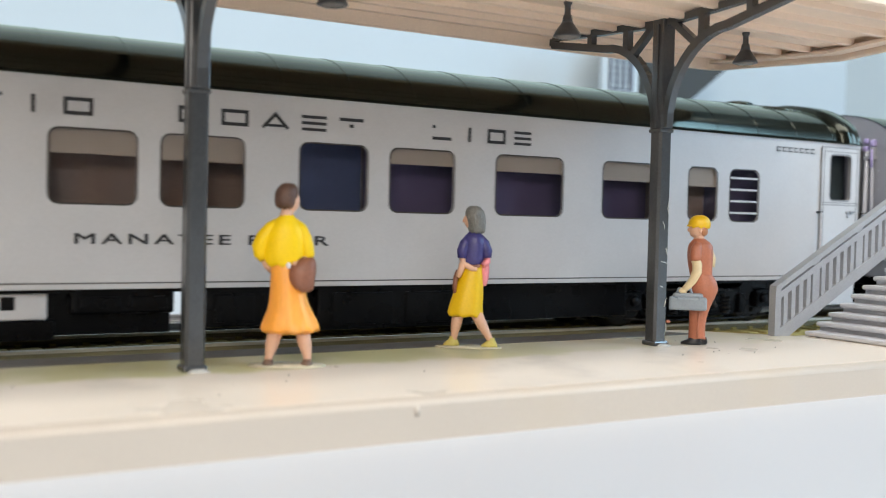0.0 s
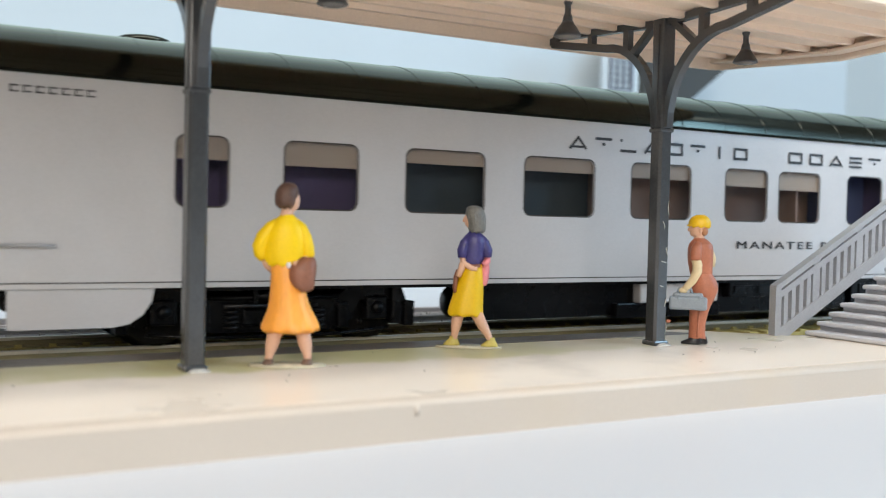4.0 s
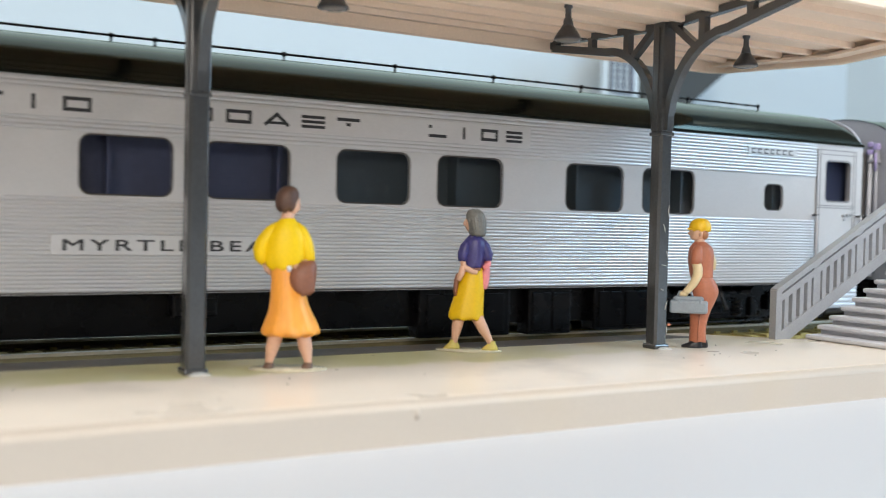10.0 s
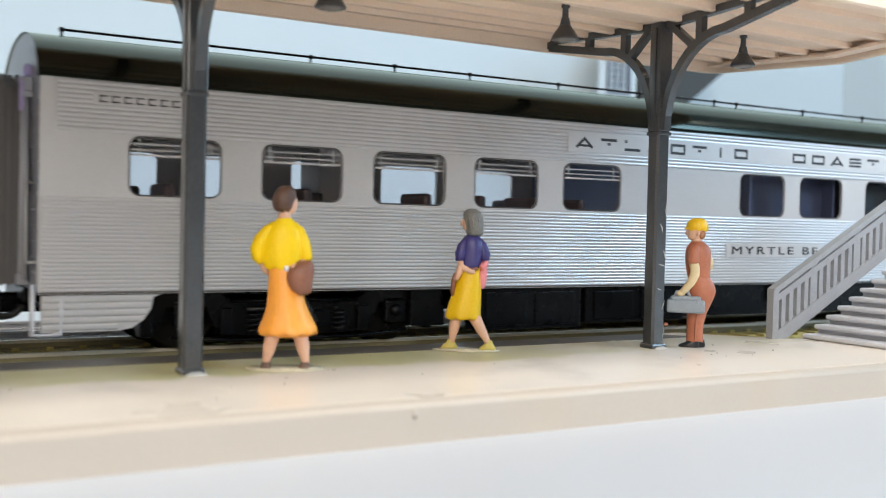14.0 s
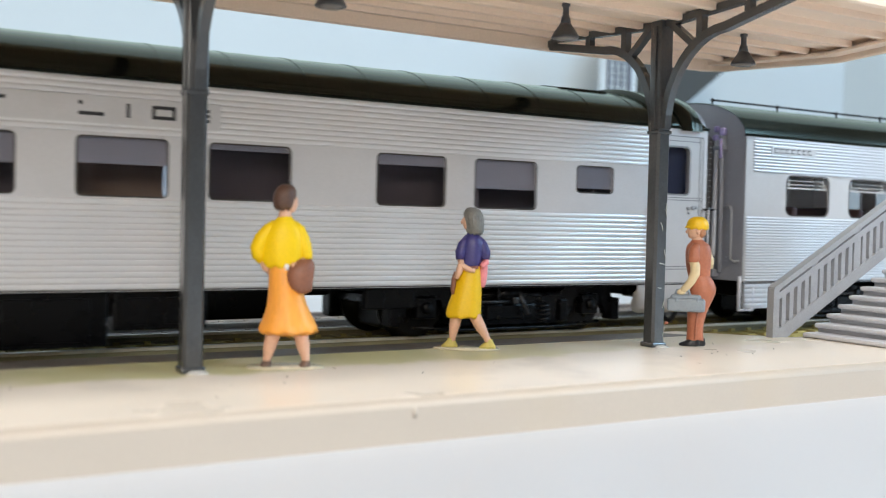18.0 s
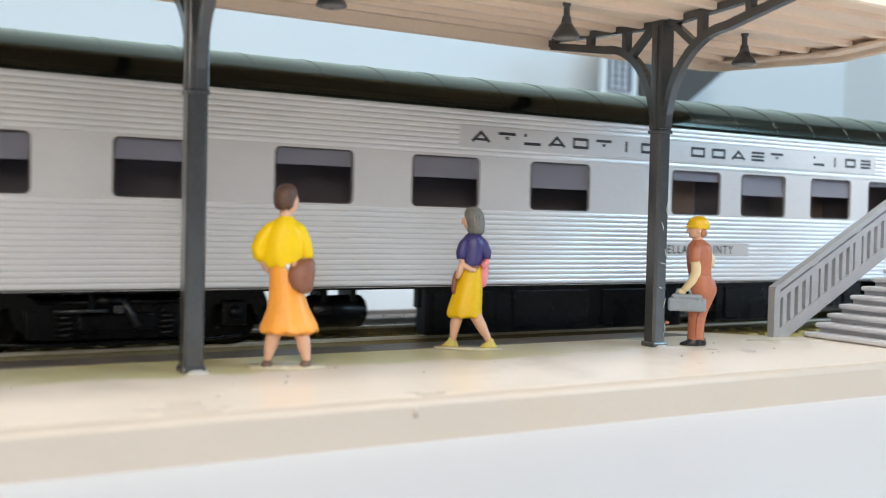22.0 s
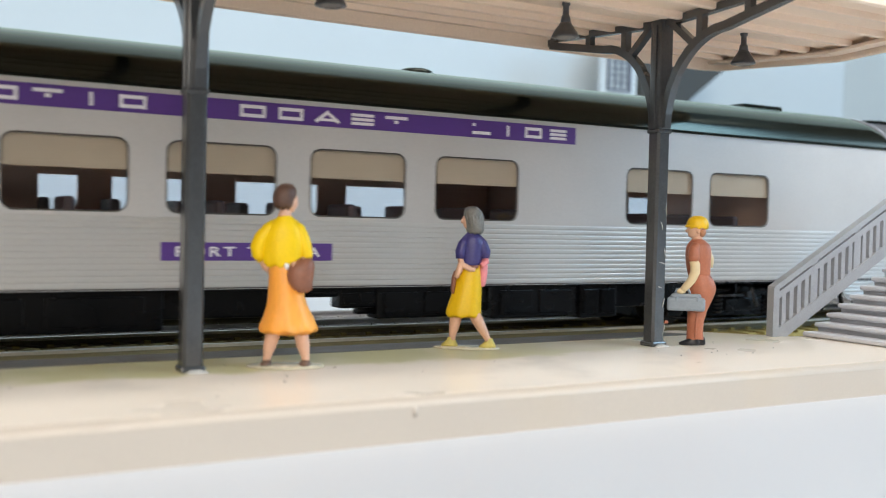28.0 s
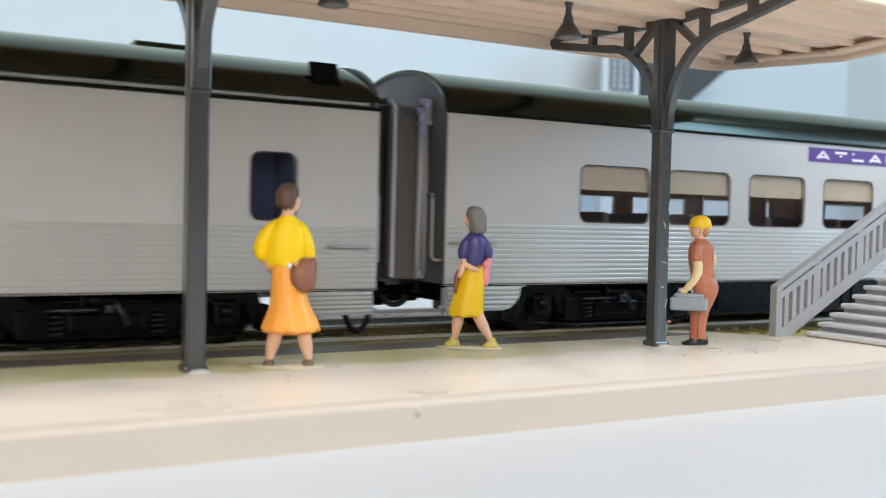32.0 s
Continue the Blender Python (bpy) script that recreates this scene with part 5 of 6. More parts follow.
        simple("door_rim", SEAM_GREY, lambda bm: ring_rect(bm, y - 0.29, rel(dw[0]), rel(dw[1]), dw[2], dw[3], 0.9, 0.28), door, "dark rim of the door window")
        for gx in (a - 0.8, b + 0.9, b + 2.6):
            iron = simple("grab_iron", STAIR_GREY, lambda bm: grab(bm, gx, y - 0.2, 17.4, 26.5, -1, 0.22), car, "upright wire grab iron")
            simple("grab_foot", LETTER, lambda bm: [box(bm, gx - 0.4, gx + 0.4, y - 1.2, y - 0.1, z - 0.2, z + 0.2, 0.1) for z in (17.5, 26.4)], iron)
        simple("door_latch", RAILING_GREY, lambda bm: [tube(bm, [(b - dx, y - 0.25, z), (b - dx, y - 0.55, z)], r, 12) for dx, z, r in ((3.5, 26.5, 0.36), (2.4, 26.6, 0.42), (1.6, 26.7, 0.3), (3.4, 25.6, 0.2))], door, "small grey door latches")
        simple("rivet_row", SILVER, lambda bm: [box(bm, b + 1.9, b + 2.1, y - 0.22, y - 0.05, z, z + 0.2) for z in [14 + 1.05 * q for q in range(25)]], car, "upright row of rivets")
    for gx0, gx1, gz in spec.get("side_grabs", ()):
        simple("side_grab", RAILING_GREY, lambda bm: tube(bm, [(rel(gx0), y - 0.1, gz), (rel(gx0) + 0.15, y - 0.75, gz), (rel(gx1) - 0.15, y - 0.75, gz), (rel(gx1), y - 0.1, gz)], 0.2, 8), car, "horizontal pale grab iron")
    # plates and lettering
    yy = y - spec.get("rib", 0.0) - 0.1
    for a, b, c, d, m in spec.get("plates", ()):
        simple("letter_plate", m, lambda bm: box(bm, rel(a), rel(b), yy, y + 0.1, c, d, 0.05), car, "purple letter board" if m is PURPLE else "plain silver letter board")
    lm = spec["letter_mat"]
    for kinds, a, b in zip((LINE_A, LINE_B, LINE_C), spec["company"][0::2], spec["company"][1::2]):
        company_marks(kinds, rel(a), rel(b), spec["company_z"][0], spec["company_z"][1], yy - 0.04, lm, car)
    if spec.get("name"):
        text, a, b, c, d = spec["name"]
        words(text, rel(a), rel(b), c, d, yy - 0.04, lm, car)
    for a, b, c, d in spec.get("small_marks", ()):
        bm = bmesh.new()
        n = 7
        for i in range(n):
            p = (rel(b) - rel(a)) / n
            stroke(bm, yy - 0.04, (rel(a) + i * p, c + 0.12), (rel(a) + i * p + p * 0.62, c + 0.12), 0.2)
            stroke(bm, yy - 0.04, (rel(a) + i * p, d - 0.12), (rel(a) + i * p + p * 0.62, d - 0.12), 0.2)
            stroke(bm, yy - 0.04, (rel(a) + i * p + 0.1, c + 0.1), (rel(a) + i * p + 0.1, d - 0.1), 0.2)
        part("maker_lettering", bm, LETTER, car, "small plain bars of lettering")
    # roof fittings
    for kind, a, b in spec.get("roof_things", ()):
        if kind == "vent":
            simple("roof_vent", ROOF, lambda bm: rings_solid(bm, [(crown - 0.6, (rel(a) + rel(b)) / 2, 0, (b - a) / 2, 3.2), (crown + 0.5, (rel(a) + rel(b)) / 2, 0, (b - a) / 2, 3.2), (crown + 0.9, (rel(a) + rel(b)) / 2, 0, (b - a) * 0.36, 2.3), (crown + 1.05, (rel(a) + rel(b)) / 2, 0, (b - a) * 0.15, 1)], 20), car, "low oval roof vent")
        elif kind == "plate":
            simple("roof_hatch", ROOF, lambda bm: box(bm, rel(a), rel(b), -4.5, 4.5, crown - 0.5, crown + 0.6, 0.2), car, "flat roof hatch")
        elif kind == "frame":
            simple("roof_frame", ROOF, lambda bm: (tube(bm, [(rel(a), -8.5, crown - 0.9), (rel(b), -8.5, crown - 0.9), (rel(b), -2, crown + 0.1), (rel(a), -2, crown + 0.1), (rel(a), -8.5, crown - 0.9)], 0.28, 8)), car, "raised roof hatch frame")
        elif kind == "grille":
            simple("roof_grille", BLACK, lambda bm: prism_x(bm, rel(a), rel(b), [(-16.8, 43.2), (-15.2, 46.6), (-14.6, 46.3), (-16.2, 42.9)]), car, "small dark roof grille")
        elif kind == "hump":
            def hump(bm):
                pa, pb = roof_curve(grow=0.9, crown=crown), roof_curve(grow=-0.1, crown=crown)
                r = [[bm.verts.new((x * MM, yv * MM, z * MM)) for yv, z in pts] for x, pts in ((rel(a), pb), (rel(a) + 0.4, pa), (rel(b) - 0.4, pa), (rel(b), pb))]
                for p, q in zip(r, r[1:]):
                    for i in range(len(p) - 1):
                        bm.faces.new((p[i], q[i], q[i + 1], p[i + 1])).smooth = True
            simple("roof_band", ROOF, hump, car, "raised band round the roof end")
        elif kind == "conduit":
            rail_z, ry = crown + 0.95, -2.9
            simple("roof_conduit", BLACK, lambda bm: tube(bm, [(rel(a), ry, rail_z), (rel(b), ry, rail_z)], 0.2, 8), car, "thin pipe along the roof")
            for x in [rel(p) for p in spec["conduit_posts"]]:
                simple("conduit_post", BLACK, lambda bm: (tube(bm, [(x, ry, rail_z - 1.6), (x, ry, rail_z + 0.3)], 0.2, 6), rings_solid(bm, [(rail_z - 0.35, x, ry, 0.3, 0.3), (rail_z, x, ry, 0.45, 0.45), (rail_z + 0.35, x, ry, 0.3, 0.3)], 8)), car)
    plain = dict(wall=END_GREY, dia=DIA_GREY, edge=DIA_EDGE)
    car_end(car, 0.3, -1, spec.get("rear", plain), crown)
    car_end(car, L - 0.3, 1, spec.get("front", plain), crown)
    equipment(car, [(k, rel(a), rel(b), z0, m) for k, a, b, z0, m in spec["under"]])
    x = L / 2 - 86
    for g0, g1 in sorted((rel(p), rel(q)) for p, q in spec.get("gaps", ())) + [(L / 2 + 86, L)]:
        if g0 > x:
            simple("underframe", BLACK, lambda bm: box(bm, x, g0, -14.2, -12.3, spec.get("keel", 6.0), 12.4, 0.3), car)
        x = g1
    simple("centre_sill", BLACK, lambda bm: box(bm, 6, L - 6, -3.4, 3.4, 11.2, 12.4, 0.2), car)
    tr = []
    for x in (L / 2 - 105.5, L / 2 + 105.5):
        truck(car, x, tr)
    rolls.append((car, x_rear, tr))
    return car


def prism_x(bm, x0, x1, outline):
    a = [bm.verts.new((x0 * MM, y * MM, z * MM)) for y, z in outline]
    b = [bm.verts.new((x1 * MM, y * MM, z * MM)) for y, z in outline]
    k = len(a)
    bm.faces.new(a), bm.faces.new(b[::-1])
    for i in range(k):
        bm.faces.new((a[i], b[i], b[(i + 1) % k], a[(i + 1) % k]))


def wl(pairs, c, d, r):
    return [(a, b, c, d, r) for a, b in pairs]


ROLLS = []
# smooth-sided sleeping car
passenger_car("silver smooth sided sleeping car with black lettering", -107.7, 292.8, dict(
    windows=wl([(-83.5, -76.0), (-67.4, -55.5), (-47.0, -32.4), (-24.3, -9.4), (-0.8, 13.6), (22.7, 34.1), (37.5, 49.4), (58.1, 69.2), (73.2, 84.8), (93.0, 106.8), (115.7, 127.4), (136.2, 143.5), (147.0, 154.8)], 24.1, 34.0, 1.3),
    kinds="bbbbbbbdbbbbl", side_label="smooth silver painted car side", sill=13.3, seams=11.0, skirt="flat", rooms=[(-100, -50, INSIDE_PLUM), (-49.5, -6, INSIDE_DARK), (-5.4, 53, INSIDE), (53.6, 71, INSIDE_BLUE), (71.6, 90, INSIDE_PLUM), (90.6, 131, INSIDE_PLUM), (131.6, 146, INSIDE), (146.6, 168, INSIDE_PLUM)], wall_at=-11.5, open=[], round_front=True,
    door=(172.7, 184.4), door_window=(175.4, 181.7, 29.0, 38.3), letter_mat=LETTER, company=(-14.9, 28.0, 40.0, 68.1, 80.8, 99.6), company_z=(35.8, 38.15),
    name=("MANATEE RIVER", 26.1, 62.8, 18.7, 20.1), small_marks=[(-105.2, -94.0, 38.2, 39.2), (159.5, 171.0, 38.2, 39.2)], side_grabs=[(-106.5, -99.5, 18.4)],
    crown=49.1, rear=dict(wall=END_GREY, dia=DIA_GREY, edge=DIA_EDGE, deep=4.3), front=dict(wall=END_GREY, dia=DIAPHRAGM, edge=DIA_EDGE), vestibule=INSIDE_DARK,
    roof_things=[("vent", -88, -80), ("vent", 163, 170), ("frame", 166, 176), ("hump", 178, 184)],
    gaps=[(40.0, 44.6), (-45.5, -35.2)], under=[("box", 3.2, 23.0, 8.4, SILVER), ("box", 44.6, 60.2, 6.6, BLACK), ("box", 62.0, 90.0, 5.6, BLACK), ("tank", -35.5, -18, 6.4, BLACK), ("box", 26, 40, 9.0, BLACK)]), ROLLS)
# finely fluted sleeping car with a pipe along its roof
# its room walls are coloured after reflections in the window glass
passenger_car("finely fluted silver sleeping car with roof pipe", -408.0, 288.1, dict(
    windows=wl([(-396.0, -383.3), (-376.9, -364.3), (-358.7, -346.0), (-340.2, -327.7), (-322.0, -309.4), (-279.1, -266.8), (-262.0, -249.4), (-241.6, -229.2), (-223.9, -211.6), (-198.2, -185.6), (-180.8, -168.3)], 25.85, 33.75, 1.4) + [(-149.3, -144.3, 27.2, 32.1, 1.2)],
    kinds="vvvvvdddddd" + "d", side_label="silver car side between fluted panels", sill=12.4, eave=41.2, warm=False, rooms=[(-300, -245, INSIDE_REFLECTED), (-244.4, -138, INSIDE_DARK)], wall_at=-13.5, lining=INSIDE_GREY, bulkhead=INSIDE_PALE_BLUE, open=[(-402, -304)],
    flutes=[(-407.2, -134.8, 12.5, 25.35, 23), (-405.5, -134.6, 34.1, 41.0, 11)], rib=0.20, skirt="fluted",
    door=(-134.4, -122.6), door_window=(-131.8, -124.3, 29.4, 37.6), letter_mat=LETTER, company=(-319.6, -278.0, -264.8, -238.4, -225.8, -208.2), company_z=(36.65, 38.6),
    plates=[(-321.6, -206.2, 35.9, 39.4, PLATE), (-282.8, -245.0, 17.6, 20.3, PLATE), (-154.5, -140.8, 37.8, 39.4, PLATE), (-401.0, -388.0, 37.8, 39.4, PLATE)],
    name=("MYRTLE BEACH", -281.2, -246.5, 18.2, 19.7), small_marks=[(-153.6, -141.5, 38.1, 39.1), (-400.2, -388.8, 38.1, 39.1)],
    roof_things=[("conduit", -402.8, -136.0)], crown=48.8, lip=0.12,
    conduit_posts=(-402.6, -383.0, -363.6, -348.0, -332.7, -312.9, -292.7, -272.2, -265.7, -244.9, -224.6, -204.4, -184.2, -165.0, -156.7, -136.2), rear=dict(wall=END_GREY, dia=DIA_GREY, edge=DIA_EDGE, steps=True, deep=4.8), front=dict(wall=END_GREY, dia=DIAPHRAGM, edge=DIA_EDGE, deep=7.2), vestibule=INSIDE_BLUE,
    gaps=[(-343.4, -338.6)], under=[("box", -226.2, -208.4, 4.2, BLACK), ("box", -204.6, -195.4, 4.1, BLACK), ("box", -190.4, -177.0, 4.4, BLACK), ("box", -343.3, -338.8, 8.6, BLACK), ("box", -338.6, -316.4, 5.0, BLACK), ("box", -315.6, -291.8, 5.6, BLACK), ("box", -266, -259.5, 8.6, BLACK), ("tank", -255, -232, 6.4, BLACK)]), ROLLS)
# broadly fluted sleeping car
passenger_car("broadly fluted bright silver sleeping car", -711.9, 294.1, dict(
    windows=wl([(-694.8, -682.7), (-671.9, -659.5), (-648.7, -636.3), (-625.7, -613.4), (-602.8, -590.4), (-570.7, -558.6), (-552.7, -540.6), (-532.8, -520.7), (-514.7, -502.5), (-488.0, -475.8), (-470.0, -457.8)], 25.45, 33.3, 0.7) + [(-449.0, -441.0, 28.7, 33.2, 0.7)],
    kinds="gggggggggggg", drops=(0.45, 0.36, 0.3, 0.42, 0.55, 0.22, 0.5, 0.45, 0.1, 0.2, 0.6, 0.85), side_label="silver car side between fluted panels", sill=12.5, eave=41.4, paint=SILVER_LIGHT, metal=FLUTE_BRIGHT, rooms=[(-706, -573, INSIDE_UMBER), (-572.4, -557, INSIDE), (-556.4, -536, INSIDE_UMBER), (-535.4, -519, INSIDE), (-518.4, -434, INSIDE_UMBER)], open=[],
    flutes=[(-711.2, -431.6, 12.6, 25.0, 15), (-711.2, -431.6, 33.9, 41.2, 9)], rib=0.165, seams=10.8, keel=8.6,
    door=(-431.3, -419.4), door_window=(-428.5, -422.8, 29.1, 37.8), letter_mat=LETTER, company=(-614.8, -575.7, -566.4, -542.0, -532.5, -515.1), company_z=(36.1, 38.0),
    plates=[(-617.4, -513.2, 35.1, 38.8, PLATE), (-576.6, -550.6, 17.5, 20.0, PLATE)], name=("PINELLAS COUNTY", -575.6, -555.0, 17.95, 19.5), side_grabs=[(-711.2, -702.5, 20.0)],
    crown=48.8, lip=0.12, rear=dict(wall=END_GREY, dia=DIAPHRAGM, edge=DIAPHRAGM, marks=True, deep=4.6), front=dict(wall=END_GREY, dia=END_DARK, edge=END_GREY, deep=2.4), vestibule=INSIDE_BLUE,
    roof_things=[("frame", -446, -436), ("hump", -431, -428.5), ("hump", -425, -420)],
    gaps=[(-514.2, -488.0), (-651.5, -622.4)], under=[("box", -557.6, -528.2, 4.7, BLACK), ("box", -527.5, -514.3, 6.8, BLACK), ("far", -530, -494.7, 5.3, BLACK), ("far", -484.0, -468, 5.3, BLACK), ("far", -494.6, -484.1, 9.2, BLACK), ("box", -608.5, -566.4, 4.3, BLACK), ("box", -622, -608.6, 4.3, BLACK), ("box", -566.0, -558.0, 6.7, BLACK), ("tank", -641, -631, 5.6, BLACK)]), ROLLS)
# coach with purple letter boards
passenger_car("silver coach with purple letter boards and fluted lower side", -1013.6, 290.9, dict(
    windows=wl([(-986.0, -970.2), (-965.6, -949.9), (-944.5, -928.8), (-923.0, -907.5), (-901.9, -886.0), (-880.5, -864.6), (-858.9, -843.0), (-837.2, -821.4), (-797.4, -781.5), (-776.8, -761.0)], 23.3, 33.2, 1.5),
    kinds="ssssssssss", side_label="smooth silver upper car side", sill=12.5, eave=40.5, paint=SILVER_DULL, metal=FLUTE_DULL, keel=7.8, rooms=[], open=[(-990, -805), (-800, -758)],
    flutes=[(-1012.8, -723.5, 12.6, 22.6, 12)], rib=0.065, skirt="fluted", skirt_low=8.1, letter_mat=WHITE_LET, company=(-925.5, -883.8, -870.0, -843.1, -830.5, -811.8), company_z=(37.3, 39.1),
    plates=[(-928.0, -809.5, 36.75, 39.65, PURPLE), (-881.3, -855.3, 16.5, 19.1, PURPLE)], name=("PORT TAMPA", -879.2, -857.4, 17.1, 18.5), side_grabs=[(-1012.6, -1003.5, 19.4), (-735, -726, 19.4)],
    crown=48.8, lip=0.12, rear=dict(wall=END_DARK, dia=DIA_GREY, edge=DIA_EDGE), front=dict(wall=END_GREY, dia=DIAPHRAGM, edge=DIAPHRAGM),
    roof_things=[("vent", -835, -829), ("plate", -754.7, -743.0)],
    gaps=[(-858.8, -849.2), (-830.5, -825.5)], under=[("box", -846.8, -831.0, 7.2, BLACK), ("box", -853.2, -847.0, 9.0, BLACK), ("box", -859.4, -853.4, 10.8, BLACK), ("box", -825.0, -807.2, 6.6, BLACK), ("box", -806.4, -798, 6.2, BLACK), ("tank", -880, -860, 6.6, BLACK), ("box", -954.5, -915.0, 6.0, BLACK), ("box", -952, -935.5, 7.0, BLACK), ("box", -914.6, -880.4, 6.5, BLACK)]), ROLLS)
# the next car, plain above and fluted below
passenger_car("silver car with plain upper side and fluted skirt", -1316.3, 291.0, dict(
    windows=wl([(-1290, -1276), (-1262, -1248), (-1210, -1196), (-1180, -1166)], 22.5, 32.3, 1.3) + [(-1046.2, -1039.2, 22.5, 32.3, 1.4)],
    kinds="bbbbd", side_label="smooth silver upper car side", sill=12.0, eave=39.7, paint=SILVER_DULL, metal=FLUTE_DULL, rooms=[(-1310, -1030)], open=[], warm=False,
    flutes=[(-1315.5, -1025.9, 12.1, 21.6, 12)], rib=0.065, skirt="fluted", skirt_low=8.1, letter_mat=WHITE_LET, company=(), company_z=(0, 0), side_grabs=[(-1034, -1027, 18.6)],
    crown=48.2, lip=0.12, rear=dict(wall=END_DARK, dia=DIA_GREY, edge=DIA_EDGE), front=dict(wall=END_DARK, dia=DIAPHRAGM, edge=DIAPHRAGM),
    roof_things=[("plate", -1060, -1050), ("grille", -1036.5, -1032)],
    under=[("box", -1150, -1110, 6.4, BLACK), ("tank", -1200, -1170, 6.4, BLACK)]), ROLLS)
# the car ahead, whose rear end alone is seen
passenger_car("silver smooth sided car at the head", 196.8, 291.0, dict(
    windows=wl([(220, 232), (250, 262), (280, 292)], 24.1, 34.0, 1.3), kinds="bbb", side_label="smooth silver painted car side", sill=13.3, seams=0, rooms=[(205, 480)], open=[],
    letter_mat=LETTER, company=(), company_z=(0, 0), roof_things=[], under=[("box", 300, 340, 6.4, BLACK)]), ROLLS)


# ---- the painted figures ----
def turned(x, y):
    """A pose on the platform whose y axis points away from the camera."""
    return pose(x * MM, y * MM, (PLAT + 0.1) * MM, 0, 0, -math.degrees(math.atan2(x, y)))


def ball(bm, c, r, mi, squash=(1, 1, 1), n=14):
    secs = []
    for i in range(1, 10):
        a = math.pi * i / 10
        secs.append((c[2] - r * squash[2] * math.cos(a), c[0], c[1], r * squash[0] * math.sin(a), r * squash[1] * math.sin(a)))
    rings_solid(bm, secs, n, mi)


def statue(name, label, bm, mats, at):
    ob = part(name, bm, mats, at=at)
    tagged(ob, label, "figurine", "painted figures on the platform")
    return ob


def loft(bm, secs, n, mi, steps=4, folds=0, depth=0.0, fold_to=0.0):
    """A smooth body through level ellipses (z, cx, cy, rx, ry), with soft upright folds that fade out from the first ring up to fold_to."""
    out = []
    for i in range(len(secs) - 1):
        p0, p1, p2, p3 = secs[max(i - 1, 0)], secs[i], secs[i + 1], secs[min(i + 2, len(secs) - 1)]
        for k in range(steps):
            t = k / steps
            out.append([0.5 * (2 * b1 + (c1 - a1) * t + (2 * a1 - 5 * b1 + 4 * c1 - d1) * t * t + (3 * b1 - a1 - 3 * c1 + d1) * t ** 3) for a1, b1, c1, d1 in zip(p0, p1, p2, p3)])
    out.append(list(secs[-1]))
    rings = []
    for z, cx, cy, rx, ry in out:
        fade = max(0.0, 1 - (z - out[0][0]) / fold_to) if folds else 0.0
        ring = []
        for k in range(n):
            a = 2 * math.pi * k / n
            w = 1 + depth * fade * (0.7 * math.cos(folds * a + 0.6) + 0.3 * math.cos((folds + 3) * a))
            dz = 0.18 * fade * math.cos(folds * a + 2.0) if folds else 0.0
            ring.append(bm.verts.new(((cx + max(rx, 0.03) * w * math.cos(a)) * MM, (cy + max(ry, 0.03) * w * math.sin(a)) * MM, (z + dz) * MM)))
        rings.append(ring)
    fs = [bm.faces.new((r0[k], r0[(k + 1) % n], r1[(k + 1) % n], r1[k])) for r0, r1 in zip(rings, rings[1:]) for k in range(n)]
    fs += [bm.faces.new(rings[0][::-1]), bm.faces.new(rings[-1])]
    for f in fs:
        f.material_index, f.smooth = mi, True


